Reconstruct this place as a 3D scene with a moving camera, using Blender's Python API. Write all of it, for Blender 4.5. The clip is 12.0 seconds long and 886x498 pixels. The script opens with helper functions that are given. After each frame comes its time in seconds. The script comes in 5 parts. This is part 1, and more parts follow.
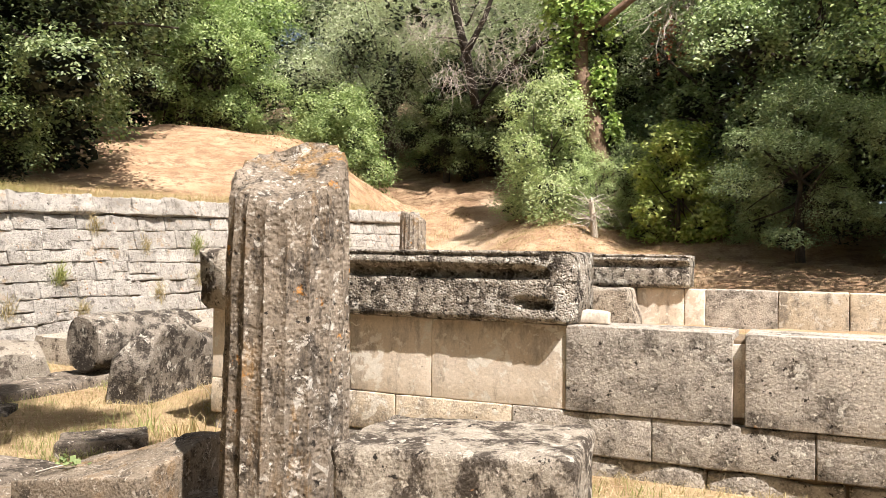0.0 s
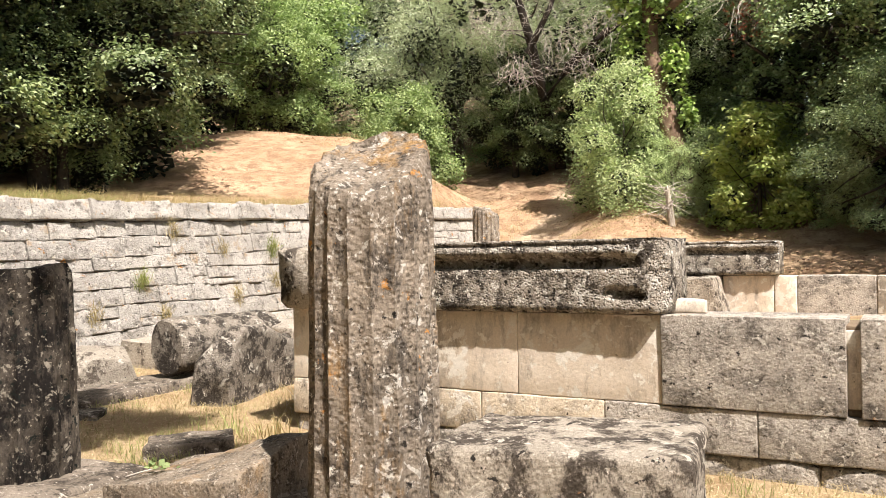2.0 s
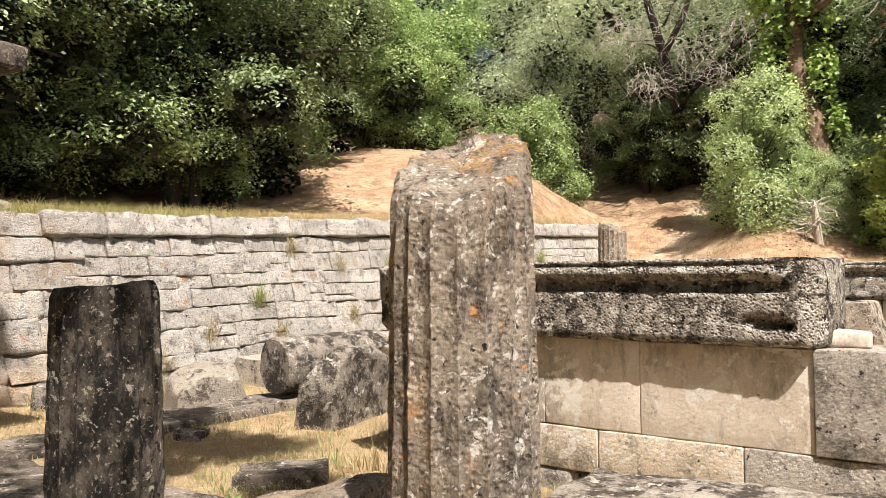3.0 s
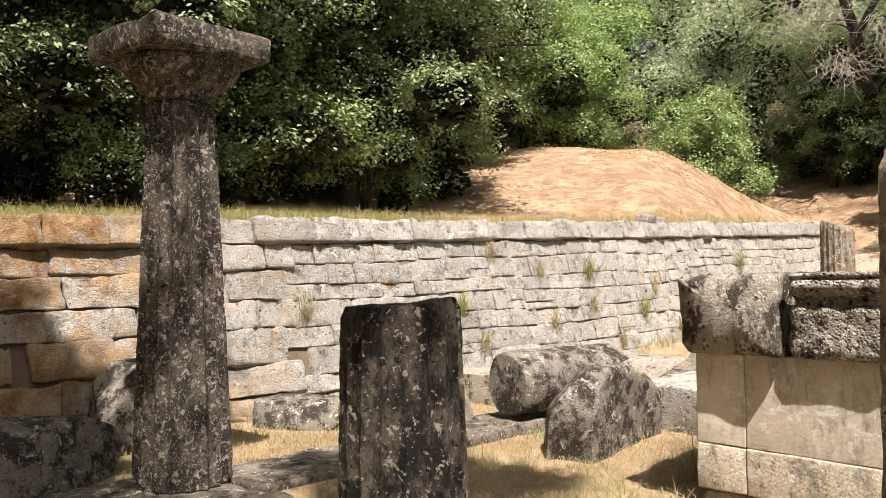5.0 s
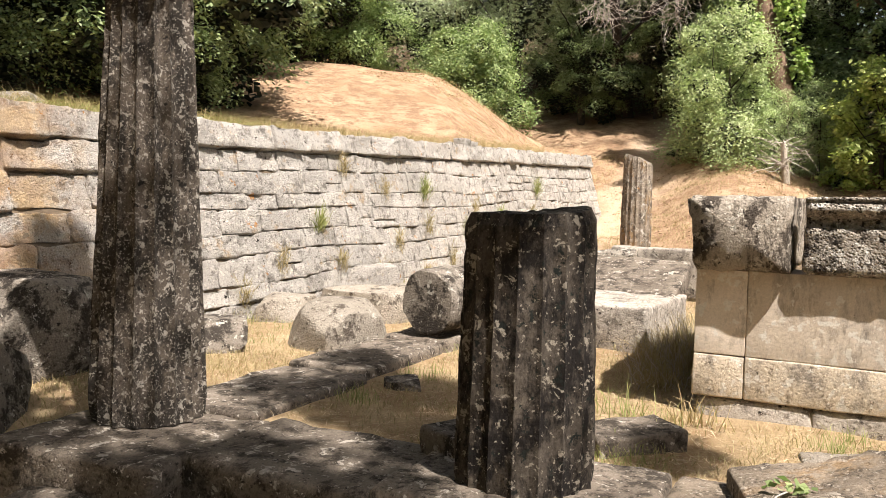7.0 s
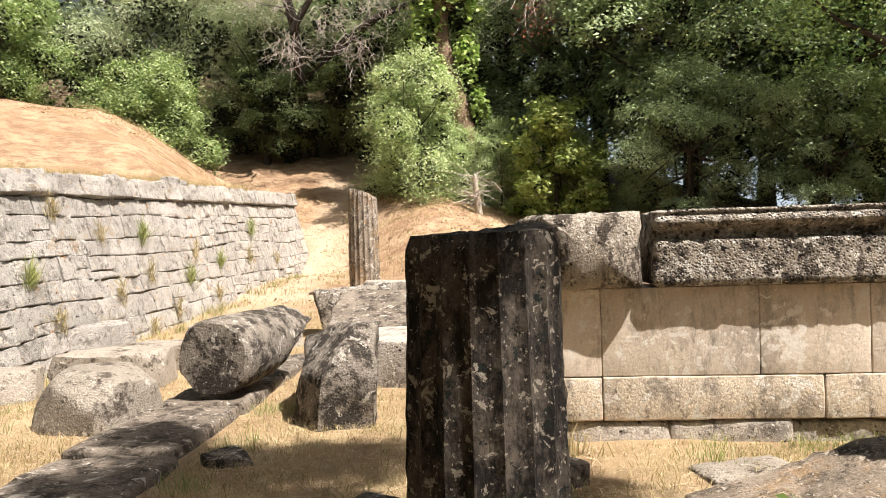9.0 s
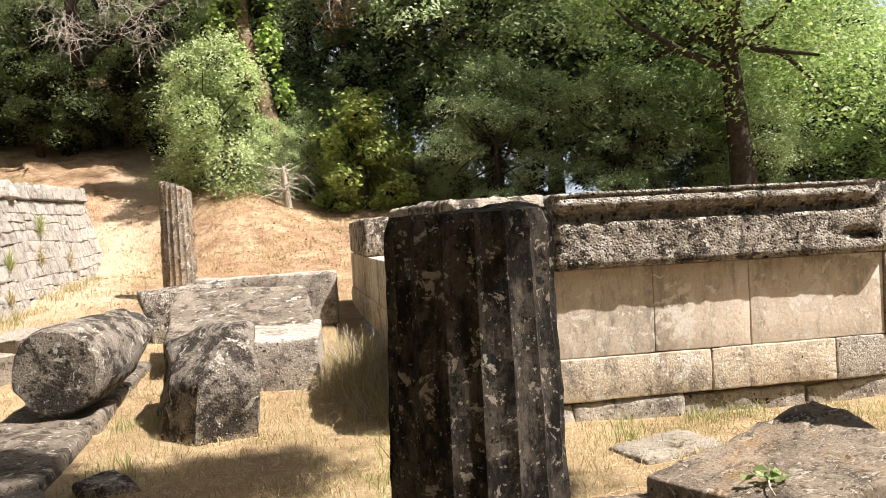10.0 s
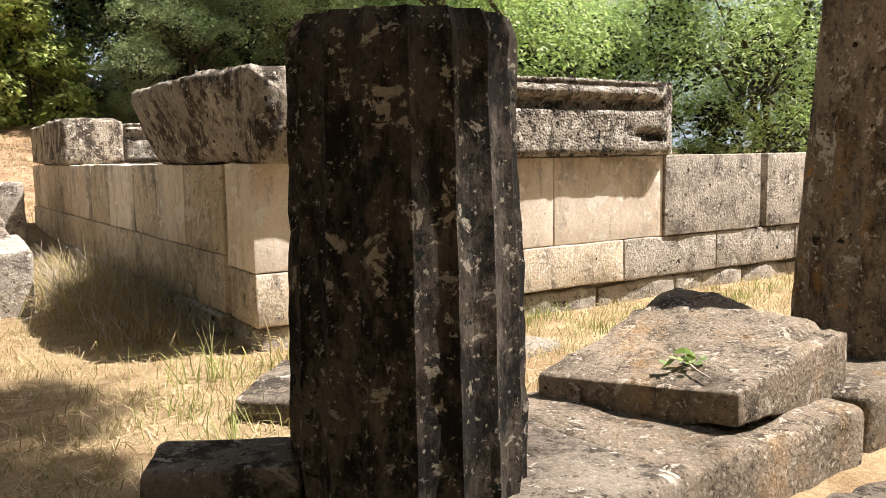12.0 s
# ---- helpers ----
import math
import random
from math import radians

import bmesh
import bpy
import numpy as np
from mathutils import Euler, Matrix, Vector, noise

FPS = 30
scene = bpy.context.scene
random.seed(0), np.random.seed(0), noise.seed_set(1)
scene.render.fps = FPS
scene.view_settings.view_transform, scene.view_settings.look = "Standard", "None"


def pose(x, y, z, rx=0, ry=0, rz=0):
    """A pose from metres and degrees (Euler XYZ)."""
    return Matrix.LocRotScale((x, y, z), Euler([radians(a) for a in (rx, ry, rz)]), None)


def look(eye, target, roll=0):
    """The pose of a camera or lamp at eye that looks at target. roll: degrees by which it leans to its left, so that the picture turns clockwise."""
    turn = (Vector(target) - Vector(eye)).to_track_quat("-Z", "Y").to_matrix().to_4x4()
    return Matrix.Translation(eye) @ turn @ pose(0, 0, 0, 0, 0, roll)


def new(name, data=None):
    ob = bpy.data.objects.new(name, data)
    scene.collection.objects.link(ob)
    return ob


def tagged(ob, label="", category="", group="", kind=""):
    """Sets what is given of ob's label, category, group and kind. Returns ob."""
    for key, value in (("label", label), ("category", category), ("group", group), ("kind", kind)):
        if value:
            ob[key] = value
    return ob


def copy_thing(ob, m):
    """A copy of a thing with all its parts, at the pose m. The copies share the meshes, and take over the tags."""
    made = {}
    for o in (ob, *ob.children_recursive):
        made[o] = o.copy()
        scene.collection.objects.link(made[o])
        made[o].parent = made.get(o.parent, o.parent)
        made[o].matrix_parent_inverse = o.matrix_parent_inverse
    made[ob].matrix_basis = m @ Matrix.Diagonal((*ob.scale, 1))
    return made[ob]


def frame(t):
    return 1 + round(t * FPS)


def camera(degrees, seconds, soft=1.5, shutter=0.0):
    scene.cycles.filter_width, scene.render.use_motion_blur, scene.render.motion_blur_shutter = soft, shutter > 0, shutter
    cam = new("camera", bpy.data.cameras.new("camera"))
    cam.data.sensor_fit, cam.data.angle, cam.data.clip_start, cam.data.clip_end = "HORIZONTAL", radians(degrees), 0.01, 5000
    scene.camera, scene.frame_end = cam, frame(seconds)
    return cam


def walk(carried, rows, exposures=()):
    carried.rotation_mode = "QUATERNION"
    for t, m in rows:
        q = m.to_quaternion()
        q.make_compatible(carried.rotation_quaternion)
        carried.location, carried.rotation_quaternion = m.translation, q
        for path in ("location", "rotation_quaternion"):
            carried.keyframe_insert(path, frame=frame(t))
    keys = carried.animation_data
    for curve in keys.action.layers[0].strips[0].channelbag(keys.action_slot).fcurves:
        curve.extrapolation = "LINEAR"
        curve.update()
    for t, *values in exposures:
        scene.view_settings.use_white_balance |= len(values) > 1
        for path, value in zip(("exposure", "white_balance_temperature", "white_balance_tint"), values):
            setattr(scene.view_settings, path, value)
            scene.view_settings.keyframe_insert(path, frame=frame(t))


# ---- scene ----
cam = camera(56.6, 12.0, soft=0.8)
PATH = [
    (0, (-0.073, 0.139, 1.543), (-0.808, 1.999, 1.558), 0.8),
    (0.5, (-0.101, 0.168, 1.56), (-0.953, 1.976, 1.632), 0.7),
    (1, (-0.164, 0.161, 1.555), (-1.236, 1.848, 1.636), 0.4),
    (1.5, (-0.215, 0.179, 1.541), (-1.291, 1.864, 1.591), -0.8),
    (2, (-0.232, 0.286, 1.508), (-1.121, 2.078, 1.517), -1.1),
    (2.5, (-0.253, 0.553, 1.544), (-1.148, 2.342, 1.553), -0.7),
    (3, (-0.389, 0.843, 1.519), (-1.544, 2.475, 1.575), -0.6),
    (3.5, (-0.679, 1.092, 1.678), (-2.076, 2.516, 1.809), -0.5),
    (3.7, (-0.764, 1.127, 1.71), (-2.204, 2.509, 1.839), -0.8),
    (5.3, (-2.069, 0.725, 1.547), (-3.439, 2.182, 1.575), -0.5),
    (5.5, (-2.282, 0.608, 1.512), (-3.605, 2.109, 1.502), 0.5),
    (6, (-2.76, 0.337, 1.485), (-3.958, 1.934, 1.383), 1.6),
    (6.5, (-3.172, 0.096, 1.498), (-4.251, 1.773, 1.357), 0.9),
    (7, (-3.55, 0.037, 1.509), (-4.39, 1.848, 1.387), 1.4),
    (7.4, (-3.778, -0.013, 1.494), (-4.307, 1.913, 1.395), 1.2),
    (7.5, (-3.842, -0.028, 1.506), (-4.289, 1.919, 1.411), 1.2),
    (7.7, (-3.961, -0.047, 1.528), (-4.258, 1.929, 1.438), 1.1),
    (9.3, (-5.053, 0.571, 1.421), (-5.011, 2.57, 1.402), -2.4),
    (9.5, (-5.206, 0.656, 1.421), (-5.052, 2.65, 1.387), -2.9),
    (10, (-5.527, 0.782, 1.411), (-5.074, 2.729, 1.356), -3.0),
    (10.5, (-5.755, 0.948, 1.264), (-4.962, 2.782, 1.196), -2.5),
    (11, (-5.913, 1.174, 1.209), (-4.939, 2.915, 1.067), -1.5),
    (11.5, (-5.97, 1.445, 1.188), (-4.9, 3.119, 0.957), 0.3),
    (12, (-5.979, 1.786, 1.103), (-4.817, 3.399, 0.88), -1.0),
]
walk(cam, [(t, look(eye, target, roll)) for t, eye, target, roll in PATH], [(0, 1.12), (2.5, 1.08), (3.5, 0.96), (6.5, 1.02), (7.5, 1.09), (9.5, 1.12), (12, 1.33)])

# ---- sky, sun, exposure ----
SUN = Vector((0.49, -0.315, 1.0)).normalized()
world = bpy.data.worlds.new("world")
scene.world = world
world.use_nodes = True
wn = world.node_tree
sky = wn.nodes.new("ShaderNodeTexSky")
sky.sky_type = "NISHITA"
sky.sun_disc = False
sky.dust_density = 5.0
sky.sun_elevation = math.asin(SUN.z)
sky.sun_rotation = math.atan2(SUN.x, SUN.y)
bg = wn.nodes["Background"]
bg.inputs["Strength"].default_value = 0.042
wn.links.new(sky.outputs[0], bg.inputs["Color"])
sun_data = bpy.data.lights.new("sun", "SUN")
sun_data.energy = 5.3
sun_data.angle = radians(0.53)
sun_data.color = (1.0, 0.92, 0.85)
sun_lamp = new("sun", sun_data)
sun_lamp.matrix_world = look(SUN * 60, (0, 0, 0))


# added glowing panel that stands in for bright sky low behind the trees
haze = bpy.data.materials.new("sky_glow_panel")
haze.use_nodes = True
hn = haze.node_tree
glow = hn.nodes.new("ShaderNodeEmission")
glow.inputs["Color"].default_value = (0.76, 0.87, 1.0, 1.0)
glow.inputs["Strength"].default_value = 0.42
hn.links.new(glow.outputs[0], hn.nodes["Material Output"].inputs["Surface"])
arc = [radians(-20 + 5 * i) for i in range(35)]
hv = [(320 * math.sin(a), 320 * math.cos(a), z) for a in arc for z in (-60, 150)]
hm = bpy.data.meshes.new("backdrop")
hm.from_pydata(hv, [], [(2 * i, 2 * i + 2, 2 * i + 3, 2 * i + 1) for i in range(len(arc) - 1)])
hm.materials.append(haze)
tagged(new("backdrop", hm), "glowing panel for the pale bright sky far behind the trees", "sky", kind="structure")


# ---- materials ----
def node(nt, kind, **inputs):
    n = nt.nodes.new(kind)
    for key, value in inputs.items():
        n.inputs[key.replace("_", " ")].default_value = value
    return n


def base_mat(name, rough=0.9, spec=0.25):
    m = bpy.data.materials.new(name)
    m.use_nodes = True
    nt = m.node_tree
    b = nt.nodes["Principled BSDF"]
    b.inputs["Roughness"].default_value = rough
    b.inputs["Specular IOR Level"].default_value = spec
    geo = nt.nodes.new("ShaderNodeNewGeometry")
    return m, nt, b, geo.outputs["Position"]


def noise_tex(nt, pos, scale, detail=5.0, rough=0.6, lo=0.4, hi=0.6, distort=0.0):
    n = node(nt, "ShaderNodeTexNoise", Scale=scale, Detail=detail, Roughness=rough, Distortion=distort)
    nt.links.new(pos, n.inputs["Vector"])
    r = node(nt, "ShaderNodeMapRange", From_Min=lo, From_Max=hi)
    nt.links.new(n.outputs["Fac"], r.inputs["Value"])
    return r.outputs["Result"]


def mixed(nt, fac, a, b, mode="MIX"):
    n = nt.nodes.new("ShaderNodeMix")
    n.data_type, n.blend_type = "RGBA", mode
    for sock, value in ((n.inputs[0], fac), (n.inputs[6], a), (n.inputs[7], b)):
        if isinstance(value, (int, float)):
            sock.default_value = value
        elif isinstance(value, tuple):
            sock.default_value = (*value, 1.0)
        else:
            nt.links.new(value, sock)
    return n.outputs[2]


def times(nt, a, b, op="MULTIPLY"):
    n = nt.nodes.new("ShaderNodeMath")
    n.operation = op
    for sock, value in ((n.inputs[0], a), (n.inputs[1], b)):
        if isinstance(value, (int, float)):
            sock.default_value = value
        else:
            nt.links.new(value, sock)
    return n.outputs[0]


def bumped(nt, b, height, strength, distance):
    n = node(nt, "ShaderNodeBump", Strength=strength, Distance=distance)
    nt.links.new(height, n.inputs["Height"])
    nt.links.new(n.outputs["Normal"], b.inputs["Normal"])


def vary(nt, colour, lo, hi, island=False):
    """Brightness that differs from piece to piece."""
    if island:
        r = nt.nodes.new("ShaderNodeNewGeometry").outputs["Random Per Island"]
    else:
        r = nt.nodes.new("ShaderNodeObjectInfo").outputs["Random"]
    m = node(nt, "ShaderNodeMapRange", To_Min=lo, To_Max=hi)
    nt.links.new(r, m.inputs["Value"])
    return mixed(nt, 1.0, colour, m.outputs["Result"], "MULTIPLY")


def stone_mat(name, light, mid, dark, dark_lo=0.5, dark_hi=0.57, pale=(0.6, 0.58, 0.53), pale_lo=0.6, orange=0.0,
              dark_scale=5.0, pit=0.5, streak=0.0, black=(0.035, 0.03, 0.026), black_lo=0.66, spread=(0.85, 1.12), pale_scale=9.0,
              grain=(0.5, 1.35), pit_scale=42.0, pit_dark=0.0, relief=0.022, seep=False, speck=1.0, ochre=0.0):
    """Weathered limestone: two tones, dark stain, crisp pale and black lichen, orange lichen, grain and pits."""
    m, nt, b, pos = base_mat(name, 0.93, 0.15)
    col = mixed(nt, noise_tex(nt, pos, 1.6, 8, 0.7, 0.40, 0.60), mid, light)
    p2 = pos
    if streak:
        mp = nt.nodes.new("ShaderNodeMapping")
        mp.inputs["Scale"].default_value = (1, 1, streak)
        nt.links.new(pos, mp.inputs["Vector"])
        p2 = mp.outputs["Vector"]
    col = mixed(nt, noise_tex(nt, p2, dark_scale, 11, 0.78, dark_lo, dark_hi), col, dark)
    col = mixed(nt, times(nt, noise_tex(nt, p2, dark_scale * 4.5, 9, 0.75, 0.56, 0.62), speck), col, mixed(nt, 1.0, col, (0.45, 0.43, 0.41), "MULTIPLY"))
    col = mixed(nt, noise_tex(nt, pos, pale_scale, 9, 0.68, pale_lo, pale_lo + 0.018, 0.5), col, pale)
    col = mixed(nt, noise_tex(nt, pos, pale_scale * 3.1, 7, 0.65, pale_lo + 0.02, pale_lo + 0.04), col, pale)
    col = mixed(nt, noise_tex(nt, pos, 17.0, 7, 0.65, black_lo, black_lo + 0.02), col, black)
    if seep:
        sep = nt.nodes.new("ShaderNodeSeparateXYZ")
        nt.links.new(pos, sep.inputs[0])
        end = node(nt, "ShaderNodeMapRange", From_Min=7.4, From_Max=5.2)
        nt.links.new(times(nt, sep.outputs["Y"], times(nt, noise_tex(nt, pos, 1.3, 5, 0.6, 0.3, 0.7), 2.0), "ADD"), end.inputs["Value"])
        tan = mixed(nt, noise_tex(nt, p2, 2.6, 9, 0.72, 0.42, 0.6), (0.58, 0.41, 0.235), (0.30, 0.145, 0.055))
        col = mixed(nt, times(nt, end.outputs["Result"], noise_tex(nt, pos, 2.1, 8, 0.7, 0.36, 0.52)), col, tan)
        low = noise_tex(nt, pos, 4.2, 8, 0.72, 0.585, 0.66)
        col = mixed(nt, times(nt, low, 0.7), col, (0.50, 0.36, 0.22))
    if ochre:
        run = nt.nodes.new("ShaderNodeMapping")
        run.inputs["Scale"].default_value = (1, 1, 0.22)
        nt.links.new(pos, run.inputs["Vector"])
        drip = times(nt, noise_tex(nt, run.outputs["Vector"], 3.6, 6, 0.65, 0.52, 0.62), noise_tex(nt, pos, 16.0, 8, 0.75, 0.42, 0.54))
        col = mixed(nt, times(nt, drip, ochre), col, (0.34, 0.205, 0.085))
    if orange:
        col = mixed(nt, noise_tex(nt, pos, 6.5, 8, 0.7, 0.72 - orange, 0.75 - orange), col, (0.50, 0.24, 0.07))
    fine = noise_tex(nt, pos, 70.0, 8, 0.8, 0.25, 0.75)
    gm = node(nt, "ShaderNodeMapRange", To_Min=grain[0], To_Max=grain[1])
    nt.links.new(fine, gm.inputs["Value"])
    col = mixed(nt, 1.0, col, gm.outputs["Result"], "MULTIPLY")
    v = node(nt, "ShaderNodeTexVoronoi", Scale=pit_scale)
    nt.links.new(pos, v.inputs["Vector"])
    pits = node(nt, "ShaderNodeMapRange", From_Min=0.08, From_Max=0.5)
    nt.links.new(v.outputs["Distance"], pits.inputs["Value"])
    # near-black towards the middle of the pits, in patches
    if pit_dark:
        hole = node(nt, "ShaderNodeMapRange", From_Min=0.10, From_Max=0.34, To_Min=1.0, To_Max=0.0)
        nt.links.new(v.outputs["Distance"], hole.inputs["Value"])
        patchy = times(nt, noise_tex(nt, pos, 9.0, 6, 0.7, 0.40, 0.56), pit_dark)
        col = mixed(nt, times(nt, hole.outputs["Result"], patchy), col, (0.05, 0.042, 0.035))
    col = vary(nt, col, *spread)
    nt.links.new(col, b.inputs["Base Color"])
    rough = noise_tex(nt, pos, 20.0, 10, 0.75, 0.2, 0.8)
    h = times(nt, times(nt, pits.outputs["Result"], pit), rough, "ADD")
    bumped(nt, b, h, 0.9, relief)
    return m


def plain_mat(name, c1, c2, rough=0.8, scale=4.0, bump=0.3, island=False, spread=(0.8, 1.2)):
    m, nt, b, pos = base_mat(name, rough)
    col = mixed(nt, noise_tex(nt, pos, scale, 6, 0.65, 0.35, 0.65), c1, c2)
    col = vary(nt, col, *spread, island=island)
    nt.links.new(col, b.inputs["Base Color"])
    bumped(nt, b, noise_tex(nt, pos, scale * 8, 6, 0.7, 0.2, 0.8), bump, 0.02)
    return m


def leaf_mat(name, c1, c2, back=0.35, gloss=0.35):
    """Leaves: a waxy upper side, and light that comes through them."""
    m, nt, b, pos = base_mat(name, gloss + 0.10, 0.22)
    rnd = nt.nodes.new("ShaderNodeNewGeometry").outputs["Random Per Island"]
    col = mixed(nt, rnd, c1, c2)
    col = mixed(nt, noise_tex(nt, pos, 0.5, 3, 0.5, 0.35, 0.65), col, mixed(nt, 1.0, col, (0.72, 0.77, 0.70), "MULTIPLY"))
    nt.links.new(col, b.inputs["Base Color"])
    tr = nt.nodes.new("ShaderNodeBsdfTranslucent")
    nt.links.new(mixed(nt, 1.0, col, (1.1, 1.3, 0.85), "MULTIPLY"), tr.inputs["Color"])
    mx = nt.nodes.new("ShaderNodeMixShader")
    mx.inputs[0].default_value = back
    nt.links.new(b.outputs[0], mx.inputs[1])
    nt.links.new(tr.outputs[0], mx.inputs[2])
    nt.links.new(mx.outputs[0], nt.nodes["Material Output"].inputs["Surface"])
    return m


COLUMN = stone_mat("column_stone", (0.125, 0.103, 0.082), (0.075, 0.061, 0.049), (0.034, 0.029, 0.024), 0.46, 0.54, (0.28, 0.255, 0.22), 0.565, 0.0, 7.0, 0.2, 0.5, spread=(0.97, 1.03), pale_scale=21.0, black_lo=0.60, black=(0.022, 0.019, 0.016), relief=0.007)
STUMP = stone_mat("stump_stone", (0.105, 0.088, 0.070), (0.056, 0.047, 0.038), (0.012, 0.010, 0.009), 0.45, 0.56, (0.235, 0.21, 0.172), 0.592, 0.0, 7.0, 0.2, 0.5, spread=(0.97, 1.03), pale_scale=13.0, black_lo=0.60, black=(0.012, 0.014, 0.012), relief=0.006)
PILLAR = stone_mat("pillar_stone", (0.345, 0.288, 0.228), (0.24, 0.198, 0.155), (0.09, 0.076, 0.063), 0.48, 0.60, (0.54, 0.50, 0.445), 0.585, 0.09, 9.0, 0.6, 0.5, spread=(0.98, 1.02), black_lo=0.625, pale_scale=8.5, relief=0.018, pit_scale=34.0, pit_dark=0.3, ochre=0.85)
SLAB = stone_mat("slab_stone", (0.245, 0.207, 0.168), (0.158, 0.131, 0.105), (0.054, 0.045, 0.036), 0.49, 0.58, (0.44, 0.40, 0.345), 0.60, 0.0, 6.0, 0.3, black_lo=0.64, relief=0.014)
# slab stone lightened for the sunlit east end, plus ochre and finer lichen
SUNNY_SLAB = stone_mat("sunlit_slab_stone", (0.30, 0.247, 0.19), (0.202, 0.164, 0.124), (0.07, 0.057, 0.045), 0.49, 0.60, (0.40, 0.35, 0.29), 0.585, 0.0, 7.0, 0.3, pale_scale=14.0, black_lo=0.65, relief=0.016, ochre=0.45)
ROCK = stone_mat("rock_stone", (0.46, 0.41, 0.345), (0.35, 0.307, 0.252), (0.13, 0.108, 0.088), 0.53, 0.59, (0.60, 0.56, 0.49), 0.61, 0.0, 5.0, 0.3)
DARK_ROCK = stone_mat("dark_rock_stone", (0.33, 0.29, 0.243), (0.225, 0.196, 0.163), (0.058, 0.049, 0.041), 0.47, 0.54, (0.50, 0.47, 0.41), 0.60, 0.0, 5.0, 0.3, black_lo=0.63)
WALL = stone_mat("wall_stone", (0.60, 0.562, 0.515), (0.475, 0.443, 0.403), (0.22, 0.20, 0.176), 0.51, 0.62, (0.68, 0.63, 0.56), 0.59, 0.085, 6.0, 0.25, spread=(0.86, 1.06), black_lo=0.635, relief=0.05, seep=True)
CELLA = stone_mat("cella_stone", (0.74, 0.645, 0.54), (0.63, 0.535, 0.43), (0.37, 0.325, 0.275), 0.50, 0.62, (0.74, 0.69, 0.61), 0.56, 0.0, 3.2, 0.15, 0.35, black_lo=0.70, pale_scale=3.4, spread=(0.9, 1.06), grain=(0.74, 1.18), relief=0.003, speck=0.45)
CELLA_LOW = stone_mat("mottled_cella_stone", (0.64, 0.545, 0.425), (0.53, 0.445, 0.335), (0.29, 0.252, 0.208), 0.49, 0.60, (0.66, 0.61, 0.535), 0.575, 0.03, 4.5, 0.25, 0.6, black_lo=0.67, pale_scale=5.0, spread=(0.93, 1.06), relief=0.007)
GREY_BLOCK = stone_mat("lichened_block_stone", (0.53, 0.475, 0.41), (0.40, 0.358, 0.31), (0.13, 0.114, 0.098), 0.47, 0.62, (0.56, 0.52, 0.46), 0.595, 0.05, 4.5, 0.25, black_lo=0.632, spread=(0.93, 1.06), relief=0.014)
CORNICE = stone_mat("cornice_stone", (0.50, 0.445, 0.375), (0.39, 0.342, 0.283), (0.075, 0.063, 0.052), 0.485, 0.575, (0.70, 0.66, 0.59), 0.565, 0.0, 6.5, 1.3, spread=(0.96, 1.04), black_lo=0.60, pit_scale=52.0, pit_dark=0.95, relief=0.034)
ROUGH_CORNICE = stone_mat("rough_cornice_stone", (0.50, 0.44, 0.365), (0.38, 0.33, 0.268), (0.09, 0.074, 0.06), 0.475, 0.55, (0.60, 0.55, 0.475), 0.59, 0.05, 5.0, 0.3, 0.6, spread=(0.96, 1.04), black_lo=0.62, relief=0.026)
DARK_JOINT = plain_mat("wall_core_earth", (0.16, 0.12, 0.085), (0.24, 0.18, 0.12), 0.95, 6.0, 0.5)
BARK = plain_mat("bark", (0.036, 0.028, 0.022), (0.085, 0.067, 0.053), 0.9, 9.0, 0.9)
RED_BARK = plain_mat("red_brown_bark", (0.17, 0.105, 0.075), (0.33, 0.22, 0.16), 0.9, 6.0, 0.9)
PALE_BARK = plain_mat("pale_bark", (0.34, 0.29, 0.23), (0.46, 0.40, 0.33), 0.9, 9.0, 0.7)
DEAD_TWIG = plain_mat("dead_twigs", (0.40, 0.35, 0.30), (0.58, 0.52, 0.46), 0.9, 7.0, 0.2, True)
STRAW = plain_mat("dry_straw", (0.52, 0.40, 0.25), (0.68, 0.55, 0.37), 0.8, 3.0, 0.1, True, (0.65, 1.2))
GRASS = leaf_mat("green_grass", (0.24, 0.26, 0.10), (0.46, 0.44, 0.20), 0.35, 0.5)
DRY_GRASS = leaf_mat("dry_grass", (0.33, 0.24, 0.13), (0.58, 0.46, 0.29), 0.3, 0.7)
LAUREL = leaf_mat("dark_leaves", (0.105, 0.142, 0.07), (0.40, 0.455, 0.26), 0.24, 0.26)
DARK_WOOD = leaf_mat("dark_wood_leaves", (0.18, 0.23, 0.12), (0.55, 0.62, 0.37), 0.26, 0.26)
WOOD = leaf_mat("shady_wood_leaves", (0.14, 0.185, 0.085), (0.44, 0.50, 0.26), 0.26, 0.30)
BROAD = leaf_mat("mid_green_leaves", (0.20, 0.265, 0.11), (0.46, 0.53, 0.25), 0.32, 0.38)
OLIVE = leaf_mat("grey_green_leaves", (0.45, 0.47, 0.33), (0.76, 0.77, 0.60), 0.30, 0.45)
BUSH = leaf_mat("bush_leaves", (0.16, 0.215, 0.09), (0.48, 0.55, 0.27), 0.30, 0.40)
FEATHERY = leaf_mat("pale_shrub_leaves", (0.33, 0.385, 0.20), (0.70, 0.74, 0.45), 0.34, 0.42)
YELLOW = leaf_mat("yellow_green_leaves", (0.40, 0.45, 0.15), (0.74, 0.76, 0.34), 0.38, 0.40)
IVY = leaf_mat("ivy_leaves", (0.22, 0.32, 0.10), (0.58, 0.66, 0.26), 0.34, 0.34)
LIGHT = leaf_mat("light_green_leaves", (0.18, 0.25, 0.10), (0.50, 0.58, 0.28), 0.36, 0.40)
